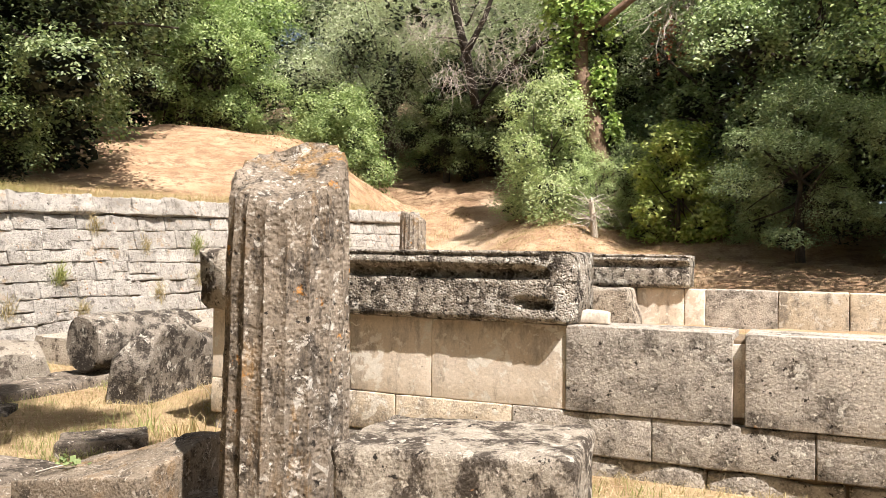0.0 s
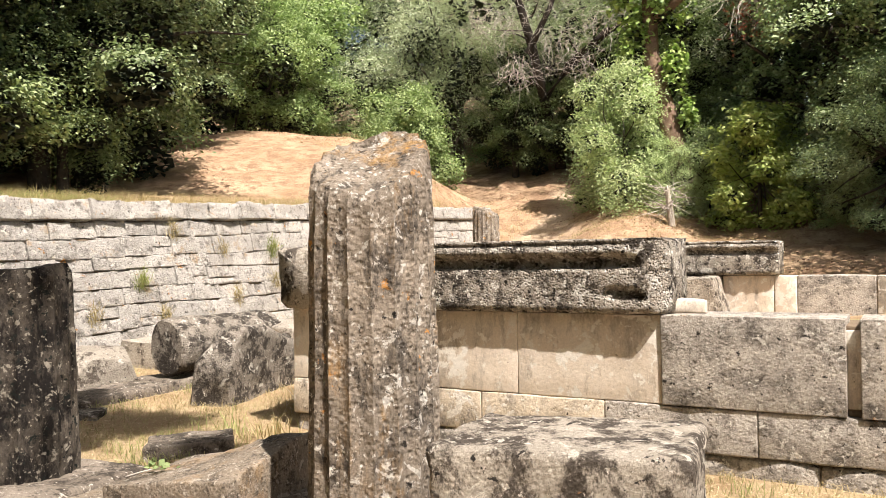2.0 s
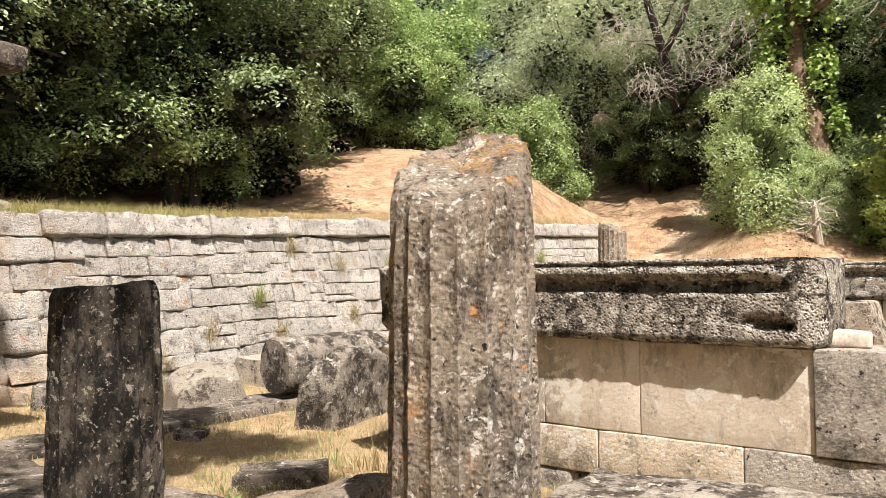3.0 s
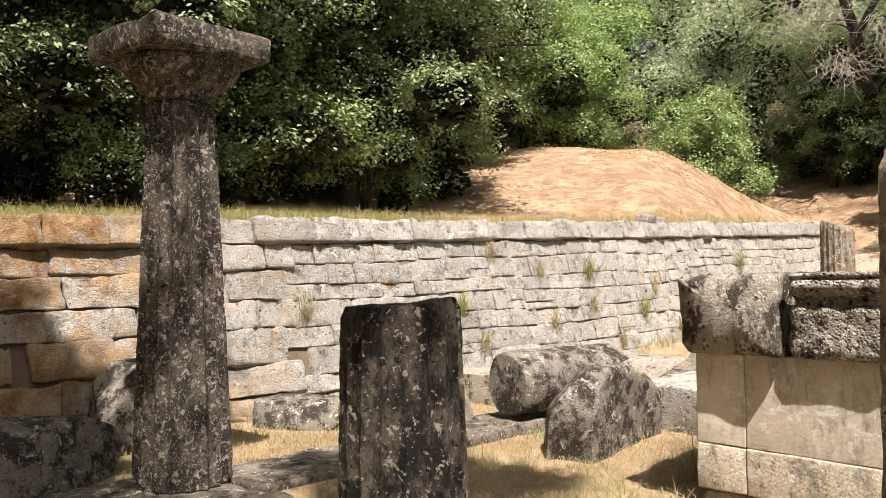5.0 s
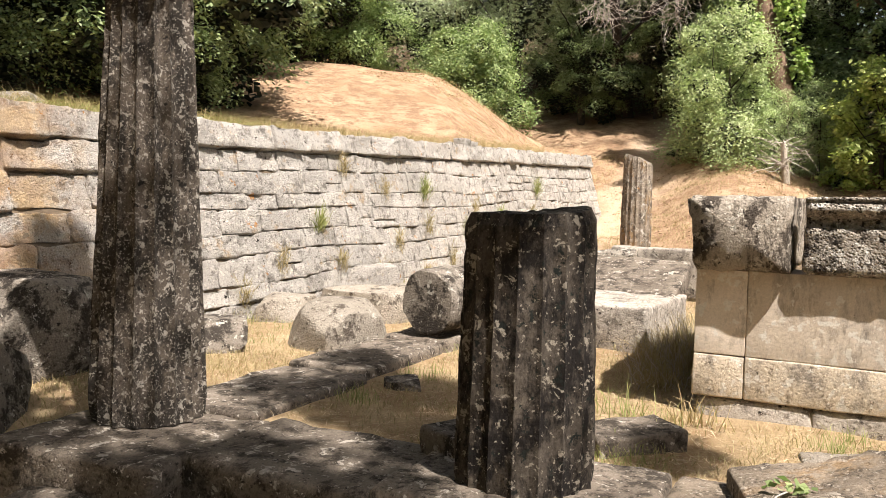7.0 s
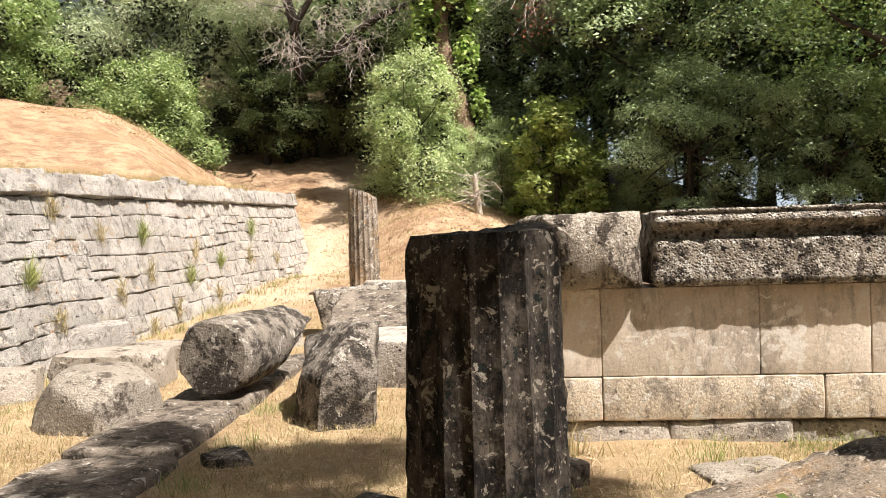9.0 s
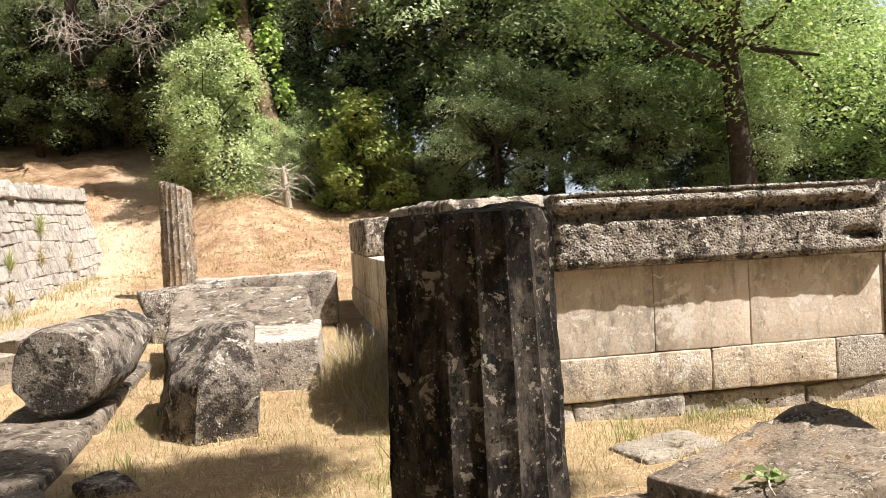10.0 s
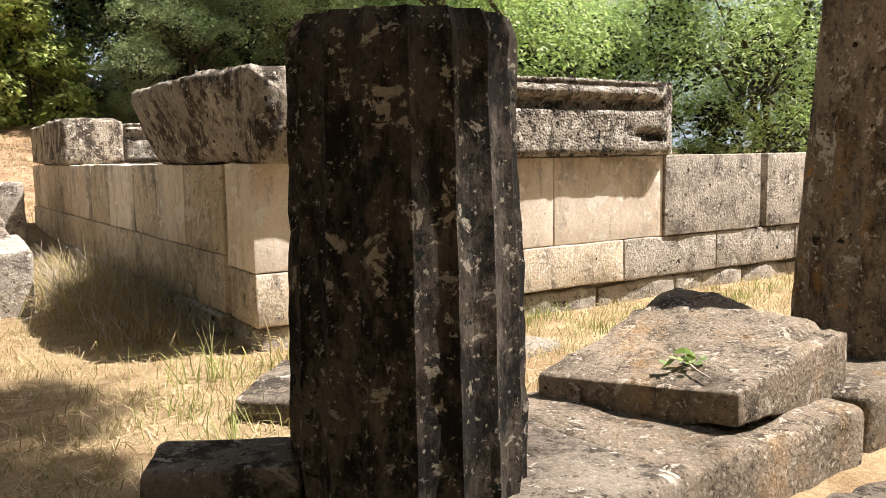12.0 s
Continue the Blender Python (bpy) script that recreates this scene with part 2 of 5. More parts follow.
# near-black: the shade between the leaves is put into this colour
SHADE_LEAF = plain_mat("painted_shade_leaves", (0.012, 0.016, 0.009), (0.028, 0.034, 0.018), 0.7, 2.0, 0.1, True)
RED_LEAF = leaf_mat("withered_red_leaves", (0.30, 0.10, 0.07), (0.50, 0.22, 0.15), 0.25, 0.5)
LITTER = plain_mat("leaf_litter", (0.22, 0.13, 0.075), (0.42, 0.27, 0.16), 0.9, 2.0, 0.1, True, (0.6, 1.3))


def ground_mat():
    m, nt, b, pos = base_mat("dry_ground", 0.95, 0.1)
    sep = nt.nodes.new("ShaderNodeSeparateXYZ")
    nt.links.new(pos, sep.inputs[0])
    straw = mixed(nt, noise_tex(nt, pos, 2.2, 7, 0.7, 0.36, 0.62), (0.43, 0.312, 0.18), (0.575, 0.44, 0.266))
    straw = mixed(nt, noise_tex(nt, pos, 1.5, 10, 0.78, 0.45, 0.60), straw, (0.36, 0.245, 0.14))
    straw = mixed(nt, noise_tex(nt, pos, 0.9, 5, 0.6, 0.62, 0.74), straw, (0.34, 0.32, 0.16))
    earth = mixed(nt, noise_tex(nt, pos, 0.8, 7, 0.7, 0.36, 0.64), (0.35, 0.225, 0.135), (0.54, 0.39, 0.255))
    earth = mixed(nt, noise_tex(nt, pos, 2.4, 11, 0.8, 0.46, 0.58), earth, (0.28, 0.175, 0.11))
    r = node(nt, "ShaderNodeMapRange", From_Min=12.5, From_Max=17.0)
    wob = times(nt, noise_tex(nt, pos, 0.6, 4, 0.6, 0.3, 0.7), 3.0)
    nt.links.new(times(nt, sep.outputs["Y"], wob, "ADD"), r.inputs["Value"])
    col = mixed(nt, r.outputs["Result"], straw, earth)
    # the trodden trail past the end of the wall
    away = times(nt, times(nt, sep.outputs["X"], 8.15, "ADD"), 1.0)
    ab = nt.nodes.new("ShaderNodeMath")
    ab.operation = "ABSOLUTE"
    nt.links.new(times(nt, away, times(nt, noise_tex(nt, pos, 0.5, 3, 0.5, 0.3, 0.7), 0.9), "ADD"), ab.inputs[0])
    trail = node(nt, "ShaderNodeMapRange", From_Min=1.3, From_Max=0.5)
    nt.links.new(ab.outputs[0], trail.inputs["Value"])
    col = mixed(nt, times(nt, times(nt, trail.outputs["Result"], r.outputs["Result"]), 0.7), col, (0.62, 0.48, 0.35))
    # much darker brown under the trees to the east and on the far slope
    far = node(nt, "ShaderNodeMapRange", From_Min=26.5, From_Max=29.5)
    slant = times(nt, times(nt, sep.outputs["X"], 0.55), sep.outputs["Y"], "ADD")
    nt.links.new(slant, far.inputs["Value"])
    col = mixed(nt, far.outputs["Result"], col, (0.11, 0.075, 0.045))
    fine = noise_tex(nt, pos, 60.0, 6, 0.75, 0.2, 0.8)
    fm = node(nt, "ShaderNodeMapRange", To_Min=0.6, To_Max=1.3)
    nt.links.new(fine, fm.inputs["Value"])
    col = mixed(nt, 1.0, col, fm.outputs["Result"], "MULTIPLY")
    nt.links.new(col, b.inputs["Base Color"])
    h = times(nt, noise_tex(nt, pos, 28.0, 8, 0.75, 0.2, 0.8), noise_tex(nt, pos, 5.0, 5, 0.6, 0.2, 0.8), "ADD")
    bumped(nt, b, h, 0.8, 0.04)
    return m


GROUND = ground_mat()


# ---- building helpers ----
def mesh_of(name, verts, faces, mat, smooth=True):
    me = bpy.data.meshes.new(name)
    me.from_pydata(verts, [], faces)
    me.materials.append(mat)
    if smooth:
        me.polygons.foreach_set("use_smooth", [True] * len(me.polygons))
    me.update()
    return me


def part(name, me, parent, label=""):
    ob = new(name, me)
    ob.parent = parent
    return tagged(ob, label)


def thing(name, label, category, m, group="", kind=""):
    ob = new(name)
    ob.empty_display_size = 0.2
    ob.matrix_basis = m
    return tagged(ob, label, category, group, kind)


def solo(name, me, label, category, m, group="", kind=""):
    ob = new(name, me)
    ob.matrix_basis = m
    return tagged(ob, label, category, group, kind)


def wob(p, scale, seed):
    return noise.noise(Vector((p[0] * scale + seed * 7.3, p[1] * scale - seed * 3.1, p[2] * scale + seed * 1.7)))


def ease(a, b, x):
    t = min(1.0, max(0.0, (x - a) / (b - a)))
    return t * t * (3 - 2 * t)


def lattice(lo, hi, r, cell):
    inner = max(hi - lo - 2 * r, 0.001)
    n = max(1, round(inner / cell))
    return [lo] + [lo + r * 0.45] + [lo + r + inner * i / n for i in range(n + 1)] + [hi - r * 0.45] + [hi]


def stone(size, seed, mat, rnd=0.03, cell=0.09, rough=0.015, lump=0.0, shape=None, name="stone"):
    """A block that stands on z = 0, centred in x and y: worn round edges, uneven faces. shape(p) bends it further."""
    sx, sy, sz = size
    axes = [lattice(-sx / 2, sx / 2, rnd, cell), lattice(-sy / 2, sy / 2, rnd, cell), lattice(0, sz, rnd, cell)]
    nx, ny, nz = (len(a) - 1 for a in axes)
    half, mid = Vector((sx / 2, sy / 2, sz / 2)), Vector((0, 0, sz / 2))
    index, verts, faces = {}, [], []

    def vert(i, j, k):
        if (i, j, k) not in index:
            p = Vector((axes[0][i], axes[1][j], axes[2][k])) - mid
            core = Vector([max(-(h - rnd), min(h - rnd, c)) for c, h in zip(p, half)])
            d = p - core
            if d.length > 1e-6:
                p = core + d.normalized() * rnd
                out = d.normalized()
            else:
                out = p.normalized()
            q = p + mid
            amount = rough * (wob(q, 5, seed) + 0.6 * wob(q, 14, seed + 3)) + lump * wob(q, 1.7, seed + 9)
            q = q + out * amount
            if shape:
                q = Vector(shape(q))
            index[i, j, k] = len(verts)
            verts.append(q)
        return index[i, j, k]

    for i in range(nx):
        for j in range(ny):
            faces.append((vert(i, j, 0), vert(i, j + 1, 0), vert(i + 1, j + 1, 0), vert(i + 1, j, 0)))
            faces.append((vert(i, j, nz), vert(i + 1, j, nz), vert(i + 1, j + 1, nz), vert(i, j + 1, nz)))
    for i in range(nx):
        for k in range(nz):
            faces.append((vert(i, 0, k), vert(i + 1, 0, k), vert(i + 1, 0, k + 1), vert(i, 0, k + 1)))
            faces.append((vert(i, ny, k), vert(i, ny, k + 1), vert(i + 1, ny, k + 1), vert(i + 1, ny, k)))
    for j in range(ny):
        for k in range(nz):
            faces.append((vert(0, j, k), vert(0, j, k + 1), vert(0, j + 1, k + 1), vert(0, j + 1, k)))
            faces.append((vert(nx, j, k), vert(nx, j + 1, k), vert(nx, j + 1, k + 1), vert(nx, j, k + 1)))
    me = mesh_of(name, verts, faces, mat)
    me.set_sharp_from_angle(angle=radians(34))
    return me


def hewn(seed, size, cuts=9, then=None):
    """A shape for stone(): broken off along random planes."""
    r = random.Random(seed)
    planes = []
    for i in range(cuts):
        n = Vector((r.gauss(0, 1), r.gauss(0, 1), r.gauss(0.25, 0.7))).normalized()
        reach = sum(abs(c) * h / 2 for c, h in zip(n, size))
        planes.append((n, reach * r.uniform(0.58, 0.8)))

    def cut(p):
        q = Vector(p) - Vector((0, 0, size[2] / 2))
        for n, d in planes:
            over = q.dot(n) - d
            if over > 0:
                q = q - n * over * 0.96
        q = q + Vector((0, 0, size[2] / 2))
        return then(q) if then else q

    return cut


def shaft(name, mat, r0, r1, height, top, seed, flutes=18, depth=0.028, wear=0.012, full=2.6):
    """A fluted Doric shaft from z = 0; top(x, y) is the height at which it is broken off."""
    per = 6
    n = flutes * per
    rows = max(8, int(height / 0.055))
    verts, faces = [], []

    def radius(a, z):
        u = (a / (2 * math.pi) * flutes) % 1.0
        groove = math.sin(math.pi * u) ** 0.8
        fade = 0.7 + 0.4 * noise.noise(Vector((math.cos(a) * 2, math.sin(a) * 2, z * 0.8 + seed)))
        return r0 + (r1 - r0) * z / full - depth * groove * min(1.0, 0.4 + 0.6 * fade)

    for k in range(rows + 1):
        for i in range(n):
            a = 2 * math.pi * i / n
            r = radius(a, height * k / rows)
            tz = top(r * math.cos(a), r * math.sin(a))
            z = tz * k / rows
            r = radius(a, z)
            p = Vector((r * math.cos(a), r * math.sin(a), z))
            chip = wob(p, 3, seed) * wear * 0.8 + wob(p, 17, seed + 5) * wear * 0.7 + wob(p, 36, seed + 6) * wear * 0.5
            edge = max(0.0, 1 - (tz - z) / 0.05) * 0.022 + max(0.0, 1 - z / 0.12) * 0.018 * (0.5 + wob(p, 6, seed + 8))
            r += chip - edge
            verts.append((r * math.cos(a), r * math.sin(a), z))
    for k in range(rows):
        for i in range(n):
            j = (i + 1) % n
            faces.append((k * n + i, k * n + j, (k + 1) * n + j, (k + 1) * n + i))
    ring = rows * n
    for f in (0.8, 0.55, 0.3):
        start = len(verts)
        for i in range(n):
            x, y, _ = verts[rows * n + i]
            z = top(x * f, y * f) + 0.014 * wob((x * f, y * f, 0), 9, seed) + 0.012 * wob((x * f, y * f, 0), 24, seed)
            verts.append((x * f, y * f, z))
        for i in range(n):
            j = (i + 1) % n
            faces.append((ring + i, ring + j, start + j, start + i))
        ring = start
    verts.append((0, 0, top(0, 0)))
    for i in range(n):
        faces.append((ring + i, ring + (i + 1) % n, len(verts) - 1))
    faces.append(tuple(reversed(range(n))))
    return mesh_of(name, verts, faces, mat, False)


def extruded(name, mat, profile, length, seed, rough=0.012, cell=0.05, end_wear=0.03):
    """A moulded block: profile of (out, z) points, walked round, drawn along x from 0 to length."""
    pts = []
    for (a, b), (c, d) in zip(profile, profile[1:] + profile[:1]):
        n = max(1, round(math.hypot(c - a, d - b) / cell))
        pts += [(a + (c - a) * i / n, b + (d - b) * i / n) for i in range(n)]
    n = len(pts)
    cols = max(2, round(length / cell))
    cy = sum(p[0] for p in pts) / n
    cz = sum(p[1] for p in pts) / n
    verts, faces = [], []
    for c in range(cols + 1):
        x = length * c / cols
        e = max(0.0, 1 - min(x, length - x) / 0.06) ** 2 * end_wear
        for o, z in pts:
            d = Vector((0, -(o - cy), z - cz)).normalized()
            q = Vector((x, -o, z))
            a = rough * (wob(q, 6, seed) + 0.9 * wob(q, 19, seed + 2) + 0.8 * wob(q, 38, seed + 4)) - e * (0.7 + wob(q, 7, seed))
            q += d * a
            q.x += 0.012 * wob((0, q.y, q.z), 8, seed + c * (c in (0, cols)))
            verts.append(q)
    for c in range(cols):
        for i in range(n):
            j = (i + 1) % n
            faces.append((c * n + i, (c + 1) * n + i, (c + 1) * n + j, c * n + j))
    for c, flip in ((0, True), (cols, False)):
        mid = len(verts)
        verts.append((length * c / cols, -cy, cz))
        for i in range(n):
            a, b = c * n + i, c * n + (i + 1) % n
            faces.append((a, b, mid) if flip else (b, a, mid))
    return mesh_of(name, verts, faces, mat)


def tubes(name, mat, branches, sides=7):
    """Tapered tubes along polylines: [((x, y, z), r), ...] each."""
    verts, faces = [], []
    for line in branches:
        start = len(verts)
        for i, (p, r) in enumerate(line):
            p = Vector(p)
            a, b = Vector(line[max(0, i - 1)][0]), Vector(line[min(len(line) - 1, i + 1)][0])
            d = (b - a).normalized()
            u = d.orthogonal().normalized()
            v = d.cross(u)
            for s in range(sides):
                t = 2 * math.pi * s / sides
                verts.append(p + r * (math.cos(t) * u + math.sin(t) * v) * (1 + 0.18 * wob(p + u * math.cos(t), 3, s)))
        for i in range(len(line) - 1):
            for s in range(sides):
                q = (s + 1) % sides
                faces.append((start + i * sides + s, start + i * sides + q, start + (i + 1) * sides + q, start + (i + 1) * sides + s))
    return mesh_of(name, verts, faces, mat)


def quick_mesh(name, v, quads, mat):
    """A mesh of many quads from arrays."""
    me = bpy.data.meshes.new(name)
    me.vertices.add(len(v))
    me.vertices.foreach_set("co", v.astype(np.float32).ravel())
    me.loops.add(quads.size)
    me.loops.foreach_set("vertex_index", quads.astype(np.int32).ravel())
    me.polygons.add(len(quads))
    me.polygons.foreach_set("loop_start", np.arange(0, quads.size, 4, dtype=np.int32))
    me.materials.append(mat)
    me.update(calc_edges=True)
    me.validate()
    return me


def leaves(name, mat, centres, size, rng, width=0.55, droop=0.0, up=0.75, out=None):
    """One leaf (a pointed, slightly folded quad) at each centre, turned up and, where out is given, outwards."""
    n = len(centres)
    nrm = rng.normal(size=(n, 3))
    if out is not None:
        nrm = nrm * 0.6 + out * 0.7
    nrm[:, 2] = np.abs(nrm[:, 2]) + up
    nrm /= np.linalg.norm(nrm, axis=1)[:, None]
    along = rng.normal(size=(n, 3))
    along[:, 2] -= droop
    along -= (along * nrm).sum(1)[:, None] * nrm
    along /= np.linalg.norm(along, axis=1)[:, None]
    side = np.cross(nrm, along)
    s = size * rng.uniform(0.6, 1.25, n)[:, None]
    v = np.stack([centres - along * s * 0.5, centres + side * s * width * 0.5 + nrm * s * 0.08, centres + along * s * 0.5, centres - side * s * width * 0.5 + nrm * s * 0.08], 1)
    return quick_mesh(name, v.reshape(-1, 3), np.arange(4 * n).reshape(n, 4), mat)


def clumped(blobs, count, rng, clumps=26, tight=0.23, shell=0.5, outward=False, bare=True):
    """Leaf places: clumps of twigs on and inside ellipsoids (x, y, z, rx, ry, rz), with gaps between."""
    out, ways = [], []
    vol = np.array([(b[3] * b[4] * b[5]) ** 0.67 for b in blobs])
    for b, share in zip(blobs, vol / vol.sum()):
        c, r = np.array(b[:3]), np.array(b[3:])
        n = int(count * share)
        d = rng.normal(size=(clumps, 3))
        d /= np.linalg.norm(d, axis=1)[:, None]
        if outward and bare:
            d[:, 2] = np.where(d[:, 2] < -0.35, -d[:, 2], d[:, 2])
        d *= rng.uniform(shell, 1.0, clumps)[:, None]
        pick = rng.integers(0, clumps, n)
        scale = rng.uniform(0.6, 1.3, clumps)[pick][:, None]
        p = d[pick] + rng.normal(size=(n, 3)) * np.array([1.05, 1.05, 0.78]) * tight * scale
        out.append(c + p * r)
        ways.append(d[pick])
    return (np.concatenate(out), np.concatenate(ways)) if outward else np.concatenate(out)


def within(blobs, each, fill, rng):
    """Places inside the ellipsoids, shrunk by fill."""
    out = []
    for b in blobs:
        d = rng.normal(size=(each, 3))
        d *= (rng.uniform(0.02, 1.0, each) ** (1 / 3) * fill / np.linalg.norm(d, axis=1))[:, None]
        out.append(np.array(b[:3]) + d * np.array(b[3:]))
    return np.concatenate(out)


def blades(name, mat, roots, height, width, rng, lean=0.35):
    """Grass blades, each a bent quad strip of two."""
    n = len(roots)
    h = height * rng.uniform(0.45, 1.25, n)[:, None]
    a = rng.uniform(0, 2 * np.pi, n)
    side = np.stack([np.cos(a), np.sin(a), np.zeros(n)], 1) * width * 0.5
    ln = rng.normal(size=(n, 3)) * lean
    ln[:, 2] = 0
    mid = roots + np.array([0, 0, 1.0]) * h * 0.55 + ln * h * 0.35
    tip = roots + np.array([0, 0, 1.0]) * h * (1 - 0.5 * np.minimum(1, np.linalg.norm(ln, axis=1)))[:, None] + ln * h
    v = np.stack([roots - side, roots + side, mid + side * 0.7, mid - side * 0.7, tip + side * 0.15, tip - side * 0.15], 1).reshape(-1, 3)
    k = np.arange(n) * 6
    q = np.stack([np.stack([k, k + 1, k + 2, k + 3], 1), np.stack([k + 3, k + 2, k + 4, k + 5], 1)], 1).reshape(-1, 4)
    return quick_mesh(name, v, q, mat)


# ---- ground ----
def wall_line(y, z):
    """West retaining wall: x of its battered face."""
    return -9.85 + 0.05 * (y - 8) - 0.27 * (z - 2)


def wall_top(y):
    return 2.12 + 0.028 * y


def ground_z(x, y):
    z = 0.1 - 0.2 * ease(3.9, 2.6, y) * ease(-1.0, -4.5, x) - 0.1 * ease(3.4, 2.8, y)
    gentle = 0.055 * min(12.0, max(0.0, y - 9))
    start = 15.5 + 4.0 * ease(-5.5, -8.8, x) - 1.5 * ease(-2, 3, x)
    rise = max(0.0, y - start)
    rise = rise * rise / (rise + 2.0)
    fx = 1.0 - 0.45 * ease(-9, -2, x) - 0.5 * ease(-1, 12, x)
    hill = z + gentle + 0.36 * fx * (rise if rise < 60 else 60)
    hill -= 0.22 * max(0.0, x - 7) * ease(7, 14, x) * ease(60, 20, y)
    hill -= 0.12 * max(0.0, -3 - y)
    edge = wall_line(y, wall_top(y)) - 0.16
    slope = 0.10 + 0.05 * ease(12, 21, y)
    terrace = wall_top(min(y, 22)) - 0.05 + slope * min(10.0, max(0.0, edge - 0.6 - x))
    q, w = -0.54 * (x + 16.2) + 0.84 * (y - 24.6), 0.84 * (x + 16.2) + 0.54 * (y - 24.6)
    mound = 6.0 - 0.37 * max(0.0, -q) - 0.54 * max(0.0, w - 0.3) - 0.08 * max(0.0, q) - 0.25 * math.exp(-q * q / 2)
    terrace = max(terrace, mound)
    terrace = terrace * ease(44, 32, y) + max(hill, terrace * 0.86) * ease(32, 44, y)
    s = ease(edge, edge - 0.22, x) * ease(24.0, 21.3, y) + ease(-9.5, -14, x) * ease(21.3, 24.0, y)
    out = hill * (1 - s) + max(terrace, hill) * s
    bump = 0.035 * wob((x, y, 0), 0.9, 1) + 0.015 * wob((x, y, 0), 2.7, 2)
    bump += 0.10 * wob((x, y, 0), 1.1, 8) * ease(-9.5, -12, x) * ease(20, 23, y)
    bump += (0.24 * wob((x, y, 0), 0.35, 4) + 0.09 * wob((x, y, 0), 1.3, 5) + 0.05 * wob((x, y, 0), 3.1, 6)) * ease(13, 20, y)
    return out + bump


def spread(points, steps):
    line = [points[0]]
    for (a, b), s in zip(zip(points, points[1:]), steps):
        n = max(1, round((b - a) / s))
        line += [a + (b - a) * (i + 1) / n for i in range(n)]
    return line


gx = spread([-600, -120, -40, -13, 8, 40, 120, 600], [120, 12, 1.2, 0.2, 1.2, 12, 120])
gy = spread([-600, -60, -2, 27, 60, 160, 700], [90, 3, 0.22, 1.1, 10, 90])
gv = [(x, y, ground_z(x, y)) for y in gy for x in gx]
gf = [(j * len(gx) + i, j * len(gx) + i + 1, (j + 1) * len(gx) + i + 1, (j + 1) * len(gx) + i) for j in range(len(gy) - 1) for i in range(len(gx) - 1)]
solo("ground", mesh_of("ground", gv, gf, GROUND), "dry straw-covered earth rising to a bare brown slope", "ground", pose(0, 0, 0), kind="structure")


def at(x, y, rz=0, dz=0.0, rx=0, ry=0):
    return pose(x, y, ground_z(x, y) + dz, rx, ry, rz)


# ---- columns ----
STYLO = 0.22
column_top = lambda x, y: 2.68
column = thing("doric_column", "tall weathered grey fluted stone column with its capital, standing on a slab", "column", pose(-7.2, 3.74, 0.17))
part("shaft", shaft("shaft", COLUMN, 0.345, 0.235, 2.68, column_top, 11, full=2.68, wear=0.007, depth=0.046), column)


def turned(name, mat, profile, seed, sides=64, rough=0.012):
    verts, faces = [], []
    for r, z in profile:
        for i in range(sides):
            a = 2 * math.pi * i / sides
            p = Vector((r * math.cos(a), r * math.sin(a), z))
            k = 1 + (rough * wob(p, 5, seed) + rough * wob(p, 15, seed + 1)) / max(r, 0.1)
            verts.append((p.x * k, p.y * k, z))
    for k in range(len(profile) - 1):
        for i in range(sides):
            j = (i + 1) % sides
            faces.append((k * sides + i, k * sides + j, (k + 1) * sides + j, (k + 1) * sides + i))
    faces.append(tuple(reversed(range(sides))))
    faces.append(tuple(range((len(profile) - 1) * sides, len(profile) * sides)))
    return mesh_of(name, verts, faces, mat)


cap = part("capital", turned("capital", COLUMN, [(0.235, 2.685), (0.245, 2.70), (0.24, 2.74), (0.255, 2.76), (0.30, 2.80), (0.36, 2.85), (0.405, 2.90), (0.42, 2.95), (0.40, 2.975), (0.38, 2.98)], 5), column, "flaring stone capital")
ab = part("abacus", stone((0.93, 0.93, 0.19), 8, COLUMN, 0.03, 0.08, 0.016, name="abacus"), cap, "square chipped stone slab on the capital")
ab.location = (0, 0, 2.972)
ab.rotation_euler = (0, 0, radians(4))

stump = thing("column_stump", "broken fluted column stump, dark with pale lichen patches", "column", pose(-4.775, 3.63, STYLO))
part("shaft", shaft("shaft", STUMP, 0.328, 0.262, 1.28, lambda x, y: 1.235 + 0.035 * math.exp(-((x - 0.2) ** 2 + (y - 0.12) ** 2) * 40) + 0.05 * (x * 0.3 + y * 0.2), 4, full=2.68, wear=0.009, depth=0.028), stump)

pillar = thing("broken_column", "tall broken column shaft with slanting top, brown lichen and shallow flutes", "column", pose(-2.275, 3.645, STYLO))
part("shaft", shaft("shaft", PILLAR, 0.322, 0.288, 1.9, lambda x, y: min(1.90, 1.72 + 0.62 * (0.86 * y - 0.50 * x) + 0.30 * max(0.0, x * 0.86 + y * 0.5) - 0.25 * max(0, 0.15 - abs(x + 0.2))), 21, full=1.9, wear=0.009, depth=0.025), pillar)
for v in pillar.children[0].data.vertices:
    over = -0.49 * v.co.x + 0.87 * v.co.y - (0.335 - 0.075 * v.co.z) - 0.012 * wob(v.co, 7, 4)
    if over > 0:
        v.co.x += 0.49 * over
        v.co.y -= 0.87 * over

post = thing("far_column_stump", "slim upright column fragment standing on the slope by the trail", "column", at(-6.72, 15.3, 0, -0.1))
part("shaft", shaft("shaft", PILLAR, 0.29, 0.26, 2.08, lambda x, y: 2.02 - 0.35 * (x * 0.8) - 0.15 * max(0, x), 31, full=2.0, wear=0.014), post)

